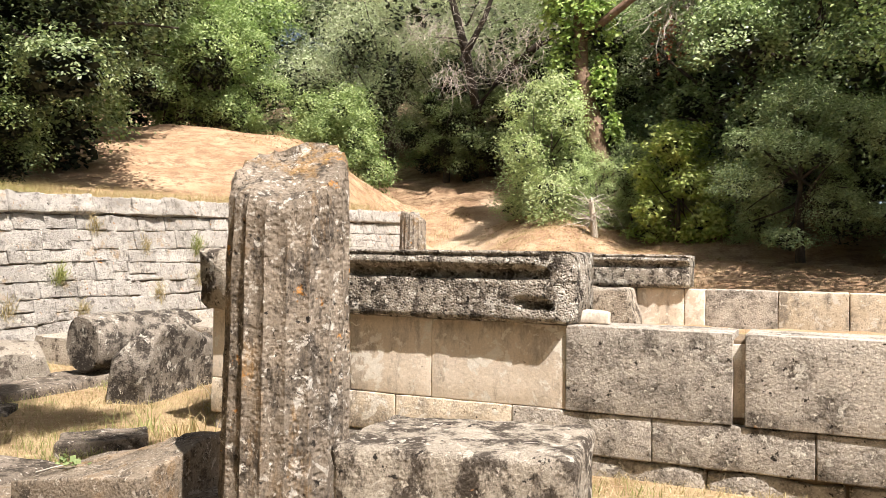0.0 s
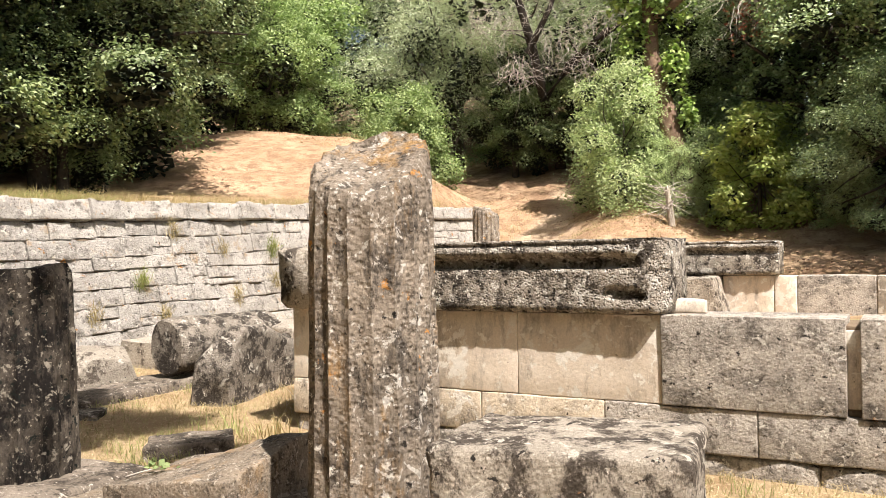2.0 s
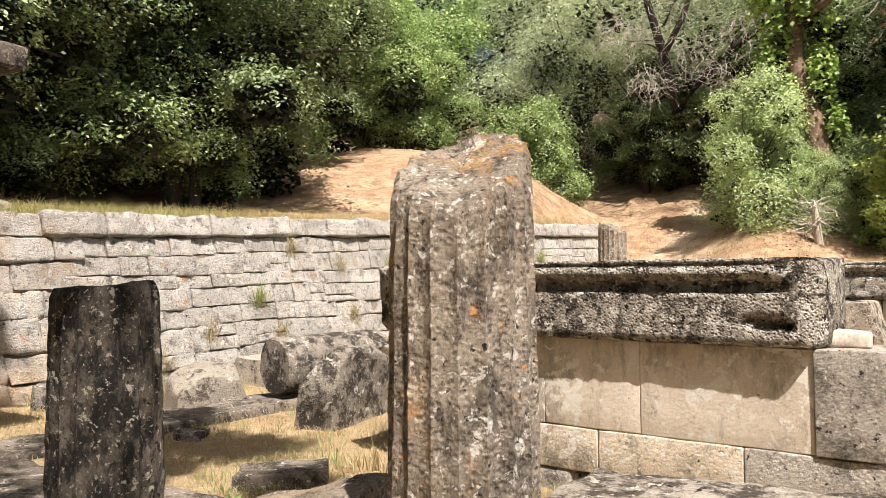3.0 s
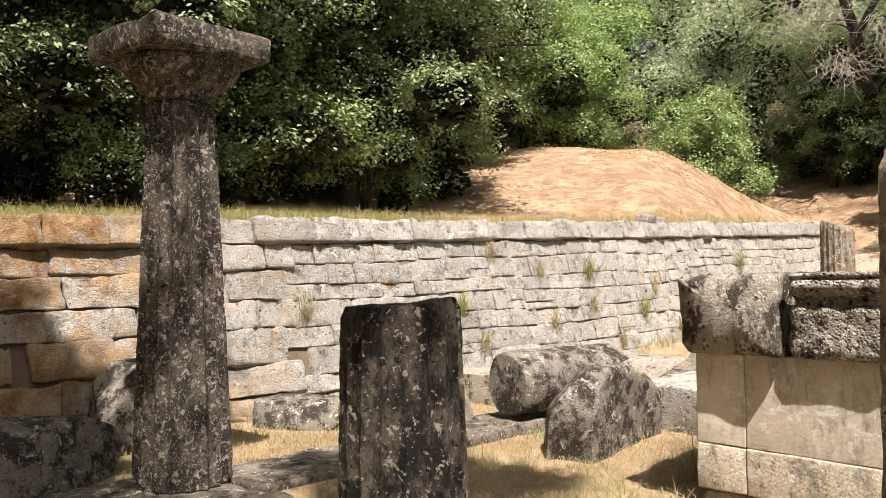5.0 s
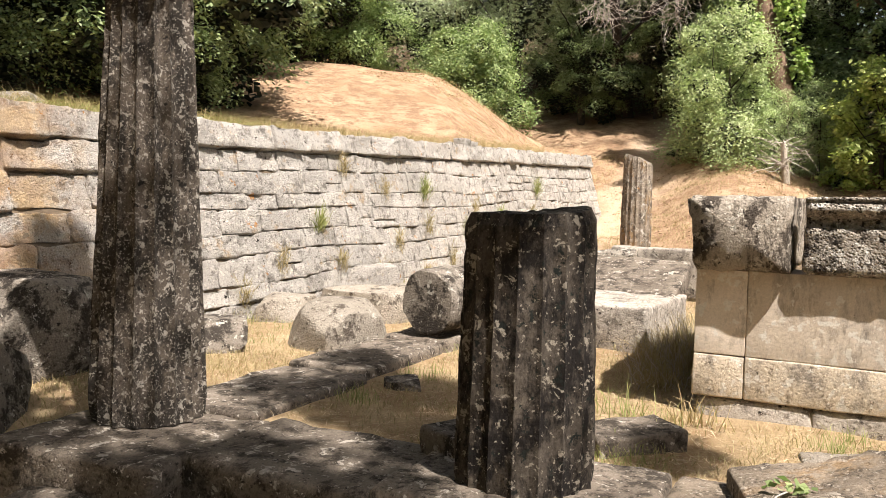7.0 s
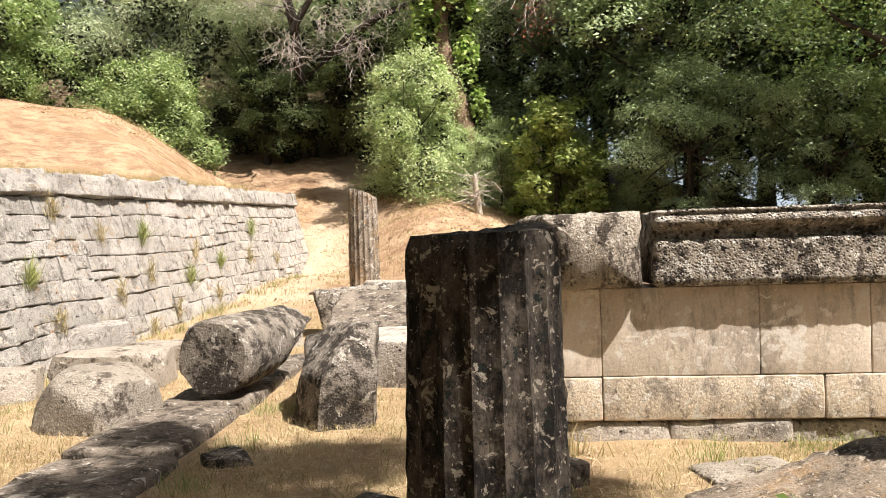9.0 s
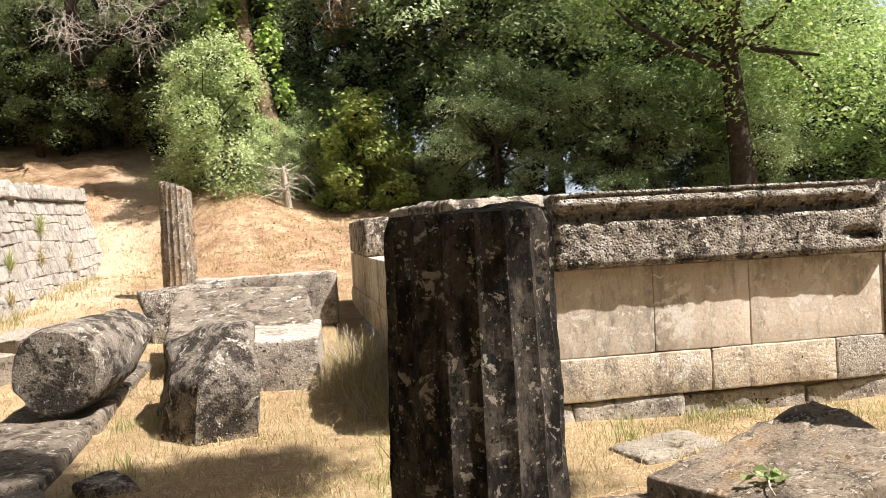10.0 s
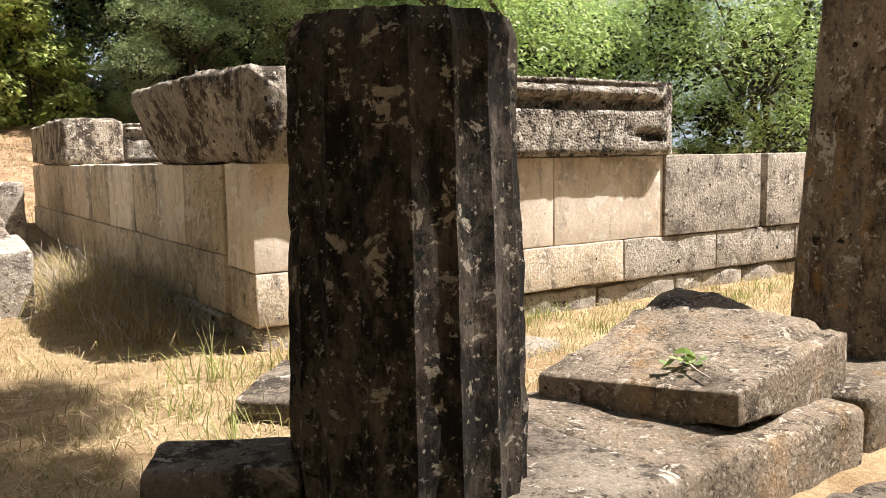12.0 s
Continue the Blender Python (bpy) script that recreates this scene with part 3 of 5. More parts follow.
# ---- stylobate ----
STYLOBATE = [
    (-7.02, 3.46, 1.15, 1.02, 0.17, 2, 41), (-5.90, 3.58, 1.12, 0.86, 0.19, -3, 42), (-4.75, 3.62, 1.20, 0.90, STYLO, 1, 43),
    (-3.62, 3.68, 1.06, 0.94, 0.20, 0, 44), (-2.48, 3.70, 1.20, 0.98, STYLO, -1, 45), (-1.20, 3.62, 1.34, 1.0, 0.20, 0, 46), (0.18, 3.62, 1.38, 0.98, 0.18, 1, 47),
]
for x, y, lx, ly, top, rz, sd in STYLOBATE:
    # sun and shade split put into the colour: lighter stone east of x = -4
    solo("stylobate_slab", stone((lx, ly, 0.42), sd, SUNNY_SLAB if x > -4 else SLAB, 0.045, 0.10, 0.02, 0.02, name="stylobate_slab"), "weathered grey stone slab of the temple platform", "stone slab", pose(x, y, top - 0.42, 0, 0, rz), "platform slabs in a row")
for x, y, lx, ly, top, rz, sd in ((-6.6, 2.82, 1.3, 0.5, -0.02, 3, 51), (-5.2, 2.9, 1.4, 0.5, -0.06, -2, 52), (-3.7, 2.98, 1.5, 0.5, -0.04, 0, 53)):
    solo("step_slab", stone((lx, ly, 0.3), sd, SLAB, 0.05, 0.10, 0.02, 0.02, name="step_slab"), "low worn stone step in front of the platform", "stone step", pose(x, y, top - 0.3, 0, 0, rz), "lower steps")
KERB = [(-7.03, 4.72, 0.78, 1.38, 0.17, 61), (-7.03, 6.12, 0.74, 1.36, 0.19, 62), (-6.98, 7.5, 0.72, 1.34, 0.20, 63), (-6.93, 8.86, 0.66, 1.3, 0.2, 64)]
for x, y, lx, ly, top, sd in KERB:
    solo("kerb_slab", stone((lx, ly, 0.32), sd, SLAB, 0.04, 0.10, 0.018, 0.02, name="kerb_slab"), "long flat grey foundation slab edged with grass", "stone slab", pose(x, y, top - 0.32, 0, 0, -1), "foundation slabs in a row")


def fallen(p):
    """Pulls the block out to the askew shape of the fallen slab, thin at its west tip and high at the back."""
    u, v = p[0] / 1.16 + 0.5, p[1] / 1.16 + 0.5
    a, b, c, d = Vector((-0.37, -0.37, 0.125)), Vector((0.41, -0.31, 0.215)), Vector((0.36, 0.46, 0.30)), Vector((-0.55, 0.37, 0.065))
    q = a * (1 - u) * (1 - v) + b * u * (1 - v) + c * u * v + d * (1 - u) * v
    low = 0.06 * ease(0.55, 0.25, u) * ease(0.4, 0.1, v) - 0.05 - 0.07 * ease(0.4, 0.7, u) - 0.10 * ease(0.75, 0.95, v)
    crack = 0.018 * math.exp(-((v - 0.13) / 0.02) ** 2) * ease(0.55, 0.7, u) * ease(0.1, 0.16, p[2])
    return (q.x, q.y, low + (q.z - low) * p[2] / 0.17 - crack)


solo("fallen_slab", stone((1.16, 1.16, 0.17), 71, SUNNY_SLAB, 0.014, 0.045, 0.012, 0.012, fallen, "fallen_slab"), "broken stone slab lying askew on the platform", "stone slab", pose(-3.36, 3.68, 0.21, 0, 0, 0))
solo("platform_block", stone((0.95, 0.70, 0.60), 72, ROUGH_CORNICE, 0.035, 0.07, 0.02, 0.015, name="platform_block"), "squared rough stone block sitting on the platform", "stone block", pose(-1.225, 3.40, 0.19, 0, 0, 5))
solo("small_block", stone((0.40, 0.24, 0.15), 73, SLAB, 0.02, 0.05, 0.012, 0.015, name="small_block"), "small flat-topped stone block beside the stump", "stone block", pose(-5.20, 3.88, 0.165, 0, 0, -28))
solo("flat_stone", stone((0.60, 0.38, 0.24), 75, SLAB, 0.02, 0.06, 0.012, 0.015, lambda p: (p[0] + 0.12 * p[1], p[1], p[2]), "flat_stone"), "flat grey stone lying in dry grass", "stone", pose(-4.53, 4.79, -0.03, 0, 0, 48))
solo("flat_stone", stone((0.55, 0.4, 0.10), 76, ROCK, 0.04, 0.08, 0.02, 0.03, name="flat_stone"), "flat pale stone sunk in the straw", "stone", at(-3.35, 4.95, 10, -0.06))

# ---- the cella: front, side and back walls ----
C = pose(-4.32, 5.75, 0, 0, 0, -3.2)
DEPTH = 0.42


def core(name, label, m, u0, u1, z0, z1, back):
    me = stone((u1 - u0, back - 0.06, z1 - z0), 3, DARK_JOINT, 0.01, 0.6, 0.0, name=name)
    return solo(name, me, label, "wall", m @ pose((u0 + u1) / 2, 0.03 + back / 2, z0), kind="structure")


def course(wall, m, joints, z0, z1, mats, out, seed, gap=0.003, depth=DEPTH, rnd=0.007, rough=0.004, lump=0.004, name="block"):
    inv = wall.matrix_basis.inverted()
    for i, (a, b) in enumerate(zip(joints, joints[1:])):
        mat = mats[i % len(mats)]
        if mat is None:
            continue
        me = stone((b - a - gap, depth, z1 - z0 - 0.004), seed + i, mat, rnd, 0.13, rough, lump, name=name)
        ob = part(name, me, wall)
        ob.matrix_basis = inv @ m @ pose((a + b) / 2, depth / 2 - out, z0)


south = core("wall_south", "low wall of squared cream and grey limestone blocks", C, 0.05, 6.9, 0.0, 1.04, 0.5)
course(south, C, [0.02, 0.75, 1.5, 2.4, 3.15, 3.9, 4.7, 5.6, 6.9], -0.06, 0.225, [GREY_BLOCK], -0.015, 100, rough=0.02, lump=0.03, rnd=0.03, name="footing_stone")
course(south, C, [0, 0.33, 1.71, 2.62, 3.57, 4.53, 5.5, 6.9], 0.235, 0.52, [CELLA_LOW, CELLA_LOW, CELLA_LOW, GREY_BLOCK, GREY_BLOCK, GREY_BLOCK, GREY_BLOCK], 0.007, 120, rough=0.007, rnd=0.012)
course(south, C, [0, 0.33, 1.32, 2.0, 3.0], 0.52, 1.09, [CELLA], 0.0, 140)
course(south, C, [3.0, 4.06], 0.52, 1.09, [GREY_BLOCK], 0.018, 150)
course(south, C, [4.05, 4.14], 0.56, 1.02, [CELLA], -0.05, 151, depth=0.2, name="filler_stone")
course(south, C, [4.13, 5.35, 6.9], 0.52, 1.09, [GREY_BLOCK], 0.022, 152)

PROFILE = [(-0.48, 0.0), (0.055, 0.0), (0.085, 0.02), (0.085, 0.29), (0.04, 0.30), (0.036, 0.32), (0.048, 0.35), (0.085, 0.372), (0.112, 0.392), (0.119, 0.412), (0.110, 0.436), (0.086, 0.450), (0.082, 0.456), (0.098, 0.464), (0.10, 0.485), (-0.48, 0.485)]
me = extruded("cornice_block", CORNICE, PROFILE, 2.40, 7, 0.007, 0.03)
for v in me.vertices:
    if v.co.y < 0.02:
        fill = ease(2.10, 2.25, v.co.x + 0.35 * (v.co.z - 0.4)) if v.co.z > 0.29 else 0.0
        v.co.y += (-0.088 - v.co.y) * fill
        v.co.y += 0.10 * ease(2.28, 2.42, v.co.x) ** 2
        v.co.y += 0.055 * ease(1.0, 0.55, ((v.co.x - 2.13) / 0.15) ** 2 + ((v.co.z - 0.125 + 0.12 * (v.co.x - 2.13)) / 0.035) ** 2)
solo("cornice_block", me, "long moulded cornice block with pitted black-stained face", "cornice", C @ pose(0.66, 0, 1.092))
BOULDER = [(-0.58, 0.0), (-0.02, 0.0), (0.03, 0.05), (0.08, 0.2), (0.165, 0.40), (0.165, 0.45), (0.12, 0.475), (-0.58, 0.48)]
L = 7.6
W = C @ pose(0, 0, 0, 0, 0, 1.2) @ pose(0, L, 0, 0, 0, -90)
me = extruded("corner_cornice_block", ROUGH_CORNICE, BOULDER, 1.86, 9, 0.02, 0.05, 0.05)
for v in me.vertices:
    if v.co.y < 0:
        v.co.y *= 1 - 0.8 * ease(1.15, 1.75, v.co.x)
solo("corner_cornice_block", me, "rough rounded cornice block on the wall corner", "cornice", W @ pose(L - 1.72, 0, 1.092))
me = stone((2.3, 0.62, 0.46), 160, ROUGH_CORNICE, 0.05, 0.09, 0.025, 0.04, name="cornice_block")
solo("cornice_block", me, "rough lichen-spotted block on the side wall", "cornice", W @ pose(1.35, 0.27, 1.092))

west = core("wall_side", "side wall of upright limestone slabs on a rough footing", W, 0.0, L - 0.45, 0.0, 1.04, 0.5)
course(west, W, [0.0, 0.9, 1.7, 2.6, 3.5, 4.3, 5.3, 6.2, 7.14], -0.06, 0.25, [GREY_BLOCK], 0.05, 170, rough=0.02, lump=0.03, rnd=0.03, name="footing_stone")
course(west, W, [0.0, 1.1, 2.3, 3.6, 4.7, 6.0, L - 0.43], 0.25, 0.58, [CELLA_LOW], 0.012, 180, gap=0.006)
course(west, W, [0.0, 0.55, 1.1, 2.6, 3.6, 4.35, 5.15, 5.8, 6.45, L - 0.43], 0.58, 1.085, [CELLA_LOW, CELLA], 0.0, 190, gap=0.02, rough=0.008, lump=0.01)

N = C @ pose(0, 7.2, 0)
north = core("wall_north", "low back wall of pale weathered blocks", N, 0.5, 7.6, 0.3, 1.04, 0.5)
course(north, N, [0.5, 1.6, 2.0, 2.7, 3.0, 3.99, 4.9, 5.9, 6.9, 7.6], 0.35, 1.10, [CELLA_LOW, GREY_BLOCK, CELLA, CELLA, GREY_BLOCK, CELLA_LOW], 0.0, 210, rough=0.008, lump=0.012, rnd=0.02)
me = extruded("cornice_block", CORNICE, PROFILE, 1.9, 14, 0.014, 0.05)
solo("cornice_block", me, "moulded cornice block on the back wall", "cornice", N @ pose(0.88, 0, 1.105))
solo("fallen_block", stone((1.35, 0.55, 0.56), 215, ROUGH_CORNICE, 0.03, 0.08, 0.02, 0.03, lambda p: (p[0] - 0.30 * (p[2] - 0.25) * ease(0.2, 0.6, p[0]), p[1], p[2]), "fallen_block"), "broken block lying inside the enclosure", "stone block", C @ pose(1.42, 6.72, 0.53, 0, 0, 2))
solo("loose_stone", stone((0.32, 0.24, 0.10), 216, CELLA, 0.02, 0.04, 0.012, 0.03, hewn(44, (0.32, 0.24, 0.10), 9), "loose_stone"), "small pale stone lying on the wall top", "stone", C @ pose(3.1, 0.25, 1.082))
solo("loose_stone", stone((0.7, 0.3, 0.12), 217, GREY_BLOCK, 0.02, 0.08, 0.01, 0.01, name="loose_stone"), "flat grey stone inside the enclosure", "stone", C @ pose(5.5, 1.3, 0.77))
fu = spread([0.3, 7.2], [0.15])
fv = spread([0.3, 7.4], [0.15])
fz = [C @ Vector((u, v, 0.80 - 0.035 * v + 0.05 * wob((u, v, 0), 1.3, 6) + 0.02 * wob((u, v, 0), 4, 7))) for v in fv for u in fu]
ff = [(j * len(fu) + i, j * len(fu) + i + 1, (j + 1) * len(fu) + i + 1, (j + 1) * len(fu) + i) for j in range(len(fv) - 1) for i in range(len(fu) - 1)]
solo("floor", mesh_of("floor", fz, ff, GROUND), "straw-covered earth fill between the walls", "floor", pose(0, 0, 0), kind="structure")

# ---- base west of the cella, beams and rocks ----
solo("base_block", stone((1.15, 1.5, 0.62), 220, GREY_BLOCK, 0.03, 0.10, 0.015, 0.02, name="base_block"), "low squared stone base with a weathered ledge", "stone block", at(-5.52, 8.55, -6, -0.17))
solo("sloping_slab", stone((1.42, 1.5, 0.2), 221, SLAB, 0.04, 0.10, 0.015, 0.03, lambda p: (p[0] - 0.1 * p[1], p[1], p[2]), "sloping_slab"), "smooth grey slab sloping up behind the base", "stone slab", pose(-5.66, 9.5, 0.46, 15, 0, -6))
solo("stone_beam", stone((1.75, 0.42, 0.66), 222, GREY_BLOCK, 0.03, 0.10, 0.02, 0.02, name="stone_beam"), "long squared stone beam lying flat", "stone beam", at(-5.35, 11.5, -6, 0.02))
solo("stone_beam", stone((1.0, 0.5, 0.66), 223, CORNICE, 0.04, 0.06, 0.03, 0.04, lambda p: (p[0] * (0.72 + 0.45 * p[2]), p[1], p[2] + 0.06 * p[0]), "stone_beam"), "pitted dark broken stone beam", "stone beam", at(-6.38, 11.3, 6, -0.02))
solo("flat_rock", stone((1.6, 1.1, 0.36), 224, ROCK, 0.04, 0.09, 0.03, 0.05, hewn(12, (1.6, 1.1, 0.36), 9), "flat_rock"), "flat pale rock slab by the retaining wall", "rock", at(-7.75, 10.6, 20, -0.06))


def drum(name, mat, r, length, seed):
    """A drum on its side along +z, its far end broken off to a tongue."""
    profile = [(r * 0.55, 0.0), (r * 0.93, 0.004), (r * 0.985, 0.025), (r, 0.09)] + [(r * (1.0 - 0.10 * k / 9), 0.12 + (length - 0.12) * (k + 1) / 9) for k in range(9)]
    me = turned(name, mat, profile, seed, 48, 0.022)
    for v in me.vertices:
        f = ease(length * 0.45, length * 0.95, v.co.z)
        low = 0.16 - 0.34 * f + 0.05 * wob(v.co, 6, seed)
        if v.co.y > low:
            v.co.y = low + (v.co.y - low) * (1 - 0.9 * f)
        v.co.z += f * 0.16 * wob((v.co.x, v.co.y, 0), 5, seed + 2)
    me.set_sharp_from_angle(angle=radians(32))
    return me


axis = Vector((0.30, 1.45, 0.02)).normalized()
side = axis.cross(Vector((0, 0, 1))).normalized()
lie = Matrix.Translation((-6.90, 6.93, 0.54)) @ Matrix((side, side.cross(axis) * -1, axis)).transposed().to_4x4()
if lie.determinant() < 0:
    lie = lie @ Matrix.Diagonal((-1, 1, 1, 1))
solo("fallen_drum", drum("fallen_drum", DARK_ROCK, 0.315, 1.4, 15), "fallen column drum lying on its side, one end broken", "column drum", lie)


def upright(p):
    """The south end stands tall, the back falls away to the north; the top leans."""
    z = p[2] * (1.0 - 0.20 * ease(-0.25, 0.62, p[1]) - 0.10 * ease(0.02, -0.24, p[0]))
    q = Vector((p[0] * (1.04 - 0.16 * z) + 0.05 * z, p[1] * (1.0 - 0.06 * z), z))
    for n, d in ((Vector((-0.62, -0.35, 0.70)), 0.62), (Vector((0.25, -0.80, 0.55)), 0.84), (Vector((-0.80, -0.58, 0.10)), 0.50), (Vector((0.70, 0.30, 0.65)), 0.72)):
        over = q.dot(n.normalized()) - d
        if over > 0:
            q -= n.normalized() * over * 0.95
    return q


solo("boulder", stone((0.60, 1.36, 0.80), 231, DARK_ROCK, 0.03, 0.05, 0.024, 0.06, upright, "boulder"), "dark upright boulder with lichen in the dry grass", "boulder", at(-5.90, 6.98, 6, -0.10))
for x, y, size, rz, sd, mat, txt in (
        (-8.55, 2.95, (1.5, 1.0, 0.72), 28, 232, DARK_ROCK, "large rough dark block below the retaining wall"),
        (-9.12, 4.48, (0.95, 0.85, 0.76), 75, 252, DARK_ROCK, "mottled boulder leaning near the wall foot"),
        (-8.72, 5.85, (0.80, 0.55, 0.36), 40, 234, DARK_ROCK, "dark angular rock behind the tall column"),
        (-7.72, 6.72, (0.62, 0.78, 0.50), -18, 235, ROCK, "pale angular rock beside the foundation slabs"),
        (-8.35, 8.35, (0.95, 0.8, 0.42), 10, 236, ROCK, "pale weathered rock near the wall"),
        (-8.25, 9.45, (0.65, 0.6, 0.36), 40, 237, ROCK, "small pale rock near the wall"),
        (-9.05, 7.65, (0.55, 0.5, 0.35), 15, 238, ROCK, "small rock at the foot of the wall"),
        (-9.15, 9.9, (0.8, 0.5, 0.5), 80, 239, WALL, "fallen wall stone at the foot of the wall"),
        (-6.35, 5.45, (0.26, 0.3, 0.16), 30, 240, DARK_ROCK, "small dark stone by the foundation slab"),
        (-11.6, 6.3, (0.5, 0.4, 0.3), 30, 241, WALL, "grey stone block in the grass above the wall")):
    big = tuple(v * 1.15 for v in size)
    solo("rock", stone(big, sd, mat, min(size) * 0.06, 0.05, 0.012, 0.015, hewn(sd, big, 9), "rock"), txt, "rock", at(x, y, rz, -0.13))

for x, y, dz, size, rz, sd in ((-10.08, 14.9, 0.0, (0.24, 0.42, 0.15), 6, 291), (-10.12, 15.3, 0.0, (0.26, 0.34, 0.12), -10, 292)):
    solo("loose_stone", stone(size, sd, WALL, 0.02, 0.06, 0.012, 0.02, name="loose_stone"), "pale loose stone lying on the wall coping", "stone", pose(x, y, wall_top(y) + dz, 0, 0, rz))

# ---- trees ----
rng = np.random.default_rng(5)


def limb(rng, p, d, length, r, bend=0.25, steps=5):
    line, q = [(tuple(p), r)], np.array(p, float)
    d = np.array(d, float) / np.linalg.norm(d)
    for i in range(steps):
        d = d + rng.normal(size=3) * bend
        d /= np.linalg.norm(d)
        q = q + d * length / steps
        line.append((tuple(q), r * (1 - 0.8 * (i + 1) / steps)))
    return line


def tree(label, mat, seed, height, spreadr, low, count, size, m, bark=BARK, trunk_r=0.22, clumps=24, tight=0.24, width=0.55, droop=0.0, lobes=7, name="tree", category="tree", group="", lean=(0, 0), fork=(0.35, 0.8), inner=120, fill=0.55, bare=True):
    r = np.random.default_rng(seed)
    t = thing(name, label, category, m, group)
    top = np.array([lean[0], lean[1], height * 0.62])
    lines = [[((0, 0, -0.3), trunk_r * 1.25), ((lean[0] * 0.1, lean[1] * 0.1, height * 0.12), trunk_r), ((lean[0] * 0.45, lean[1] * 0.4, height * 0.36), trunk_r * 0.75), (tuple(top), trunk_r * 0.4)]]
    blobs = []
    lobes += 4
    for i in range(lobes):
        a = 2 * math.pi * (i + r.uniform(-0.3, 0.3)) / lobes
        f = r.uniform(0.25, 0.9)
        z = low + (height - low) * (0.10 + 0.74 * ((i * 0.618) % 1.0))
        c = np.array([math.cos(a) * spreadr * f + lean[0] * z / height, math.sin(a) * spreadr * f + lean[1] * z / height, z])
        rad = spreadr * r.uniform(0.26, 0.56)
        blobs.append((*c, rad * r.uniform(0.8, 1.25), rad * r.uniform(0.8, 1.25), min(rad * r.uniform(0.75, 1.1), (height - low) * 0.36)))
        p = np.array([lean[0], lean[1], height * 0.62]) * r.uniform(*fork)
        lines.append(limb(r, p, c - p, np.linalg.norm(c - p) * 1.1, trunk_r * 0.42, 0.14))
    blobs.append((lean[0], lean[1], height - spreadr * 0.45, spreadr * 0.6, spreadr * 0.6, spreadr * 0.5))
    part("trunk", tubes("trunk", bark, lines), t)
    places, ways = clumped(blobs, count, r, clumps, tight, 0.62, True, bare)
    part("crown", leaves("crown", mat, places, size, r, width, droop, 0.45, ways), t)
    # filler leaves painted near-black, so gaps in the crown read as shade
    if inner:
        part("inner_foliage", leaves("inner_foliage", SHADE_LEAF, within(blobs, 2 * inner, fill, r), 0.05 * height ** 0.75, r, 0.7), t, "near-black leaves that paint shade inside the crown")
    return t


def again(ob, x, y, rz, s=1.0, sz=None, dz=0.0):
    c = copy_thing(ob, at(x, y, rz, dz))
    c.scale = (s, s, sz or s)
    return c


# dark broad-leaved trees above the retaining wall
T1 = tree("large dark-green broad-leaved tree with low sunlit sprays", LAUREL, 1, 8.8, 3.5, 1.3, 52000, 0.115, at(-16.0, 12.4, 0), clumps=46, tight=0.15, group="dark trees above the wall", lobes=11, inner=200, fill=0.55)
T2 = tree("dense dark-green tree with glossy leaves", WOOD, 2, 9.5, 3.4, 0.0, 34000, 0.15, at(-18.2, 15.5, 40), clumps=44, tight=0.18, group="dark trees above the wall", lobes=10, inner=200, fill=0.55)
T3 = tree("mid-green broad-leaved tree in full sun", BROAD, 3, 8.0, 3.2, 0.3, 38000, 0.13, at(-22.5, 27.5, 0), clumps=56, tight=0.15, group="green trees behind the slope", lobes=9)
for x, y, a, s in ((-14.1, 6.6, 120, 0.82), (-15.9, 9.4, 200, 1.0), (-20.5, 19.8, 300, 1.05), (-14.5, 2.6, 70, 0.9), (-17.8, 15.0, 160, 0.85), (-20.0, 18.8, 20, 0.8)):
    again(T1, x, y, a, s)
for x, y, a, s in ((-24.5, 20.0, 80, 1.3), (-20.5, 10.0, 190, 1.2), (-17.5, 5.5, 10, 1.05), (-18.0, 0.0, 130, 1.2), (-16.5, 9.5, 250, 0.8), (-23.5, 14.0, 310, 1.3), (-15.5, 12.6, 100, 0.55), (-14.6, 6.0, 30, 0.5), (-14.8, 3.4, 210, 0.5), (-15.6, 9.0, 330, 0.55), (-18.6, 15.8, 60, 0.5)):
    again(T2, x, y, a, s)
for x, y, a, s in ((-21.4, 28.4, 60, 0.75), (-26.5, 24.0, 200, 1.2), (-24.0, 33.0, 310, 1.4), (-30.0, 29.0, 110, 1.5)):
    again(T3, x, y, a, s)
# tree added out of view, to shade the front of the dark trees
again(T2, -11.8, -1.2, 75, 0.95)
# grey-green olives in the middle
T4 = tree("tall grey-green olive tree with fine foliage", OLIVE, 4, 9.5, 3.3, 0.6, 46000, 0.13, at(-15.8, 33.5, 0), clumps=44, tight=0.27, width=0.3, droop=0.4, group="olive trees on the slope", lobes=9, inner=70, fill=0.7)
for x, y, a, s in ((-12.2, 34.5, 90, 1.05), (-18.6, 35.0, 200, 1.15), (-14.5, 38.5, 300, 1.4), (-10.0, 37.5, 20, 1.3), (-7.0, 33.5, 140, 1.05), (-20.5, 39.5, 250, 1.5), (-4.0, 35.5, 170, 1.2)):
    again(T4, x, y, a, s)
# the round bush on the slope
bush = tree("round bright-green leafy bush on the bare slope", BUSH, 5, 3.1, 2.0, -0.5, 30000, 0.11, at(-15.05, 27.2, 0, -0.05), clumps=46, tight=0.22, trunk_r=0.07, lobes=9, inner=60, bare=False, name="bush", category="bush")
again(bush, -17.2, 29.8, 100, 0.9)

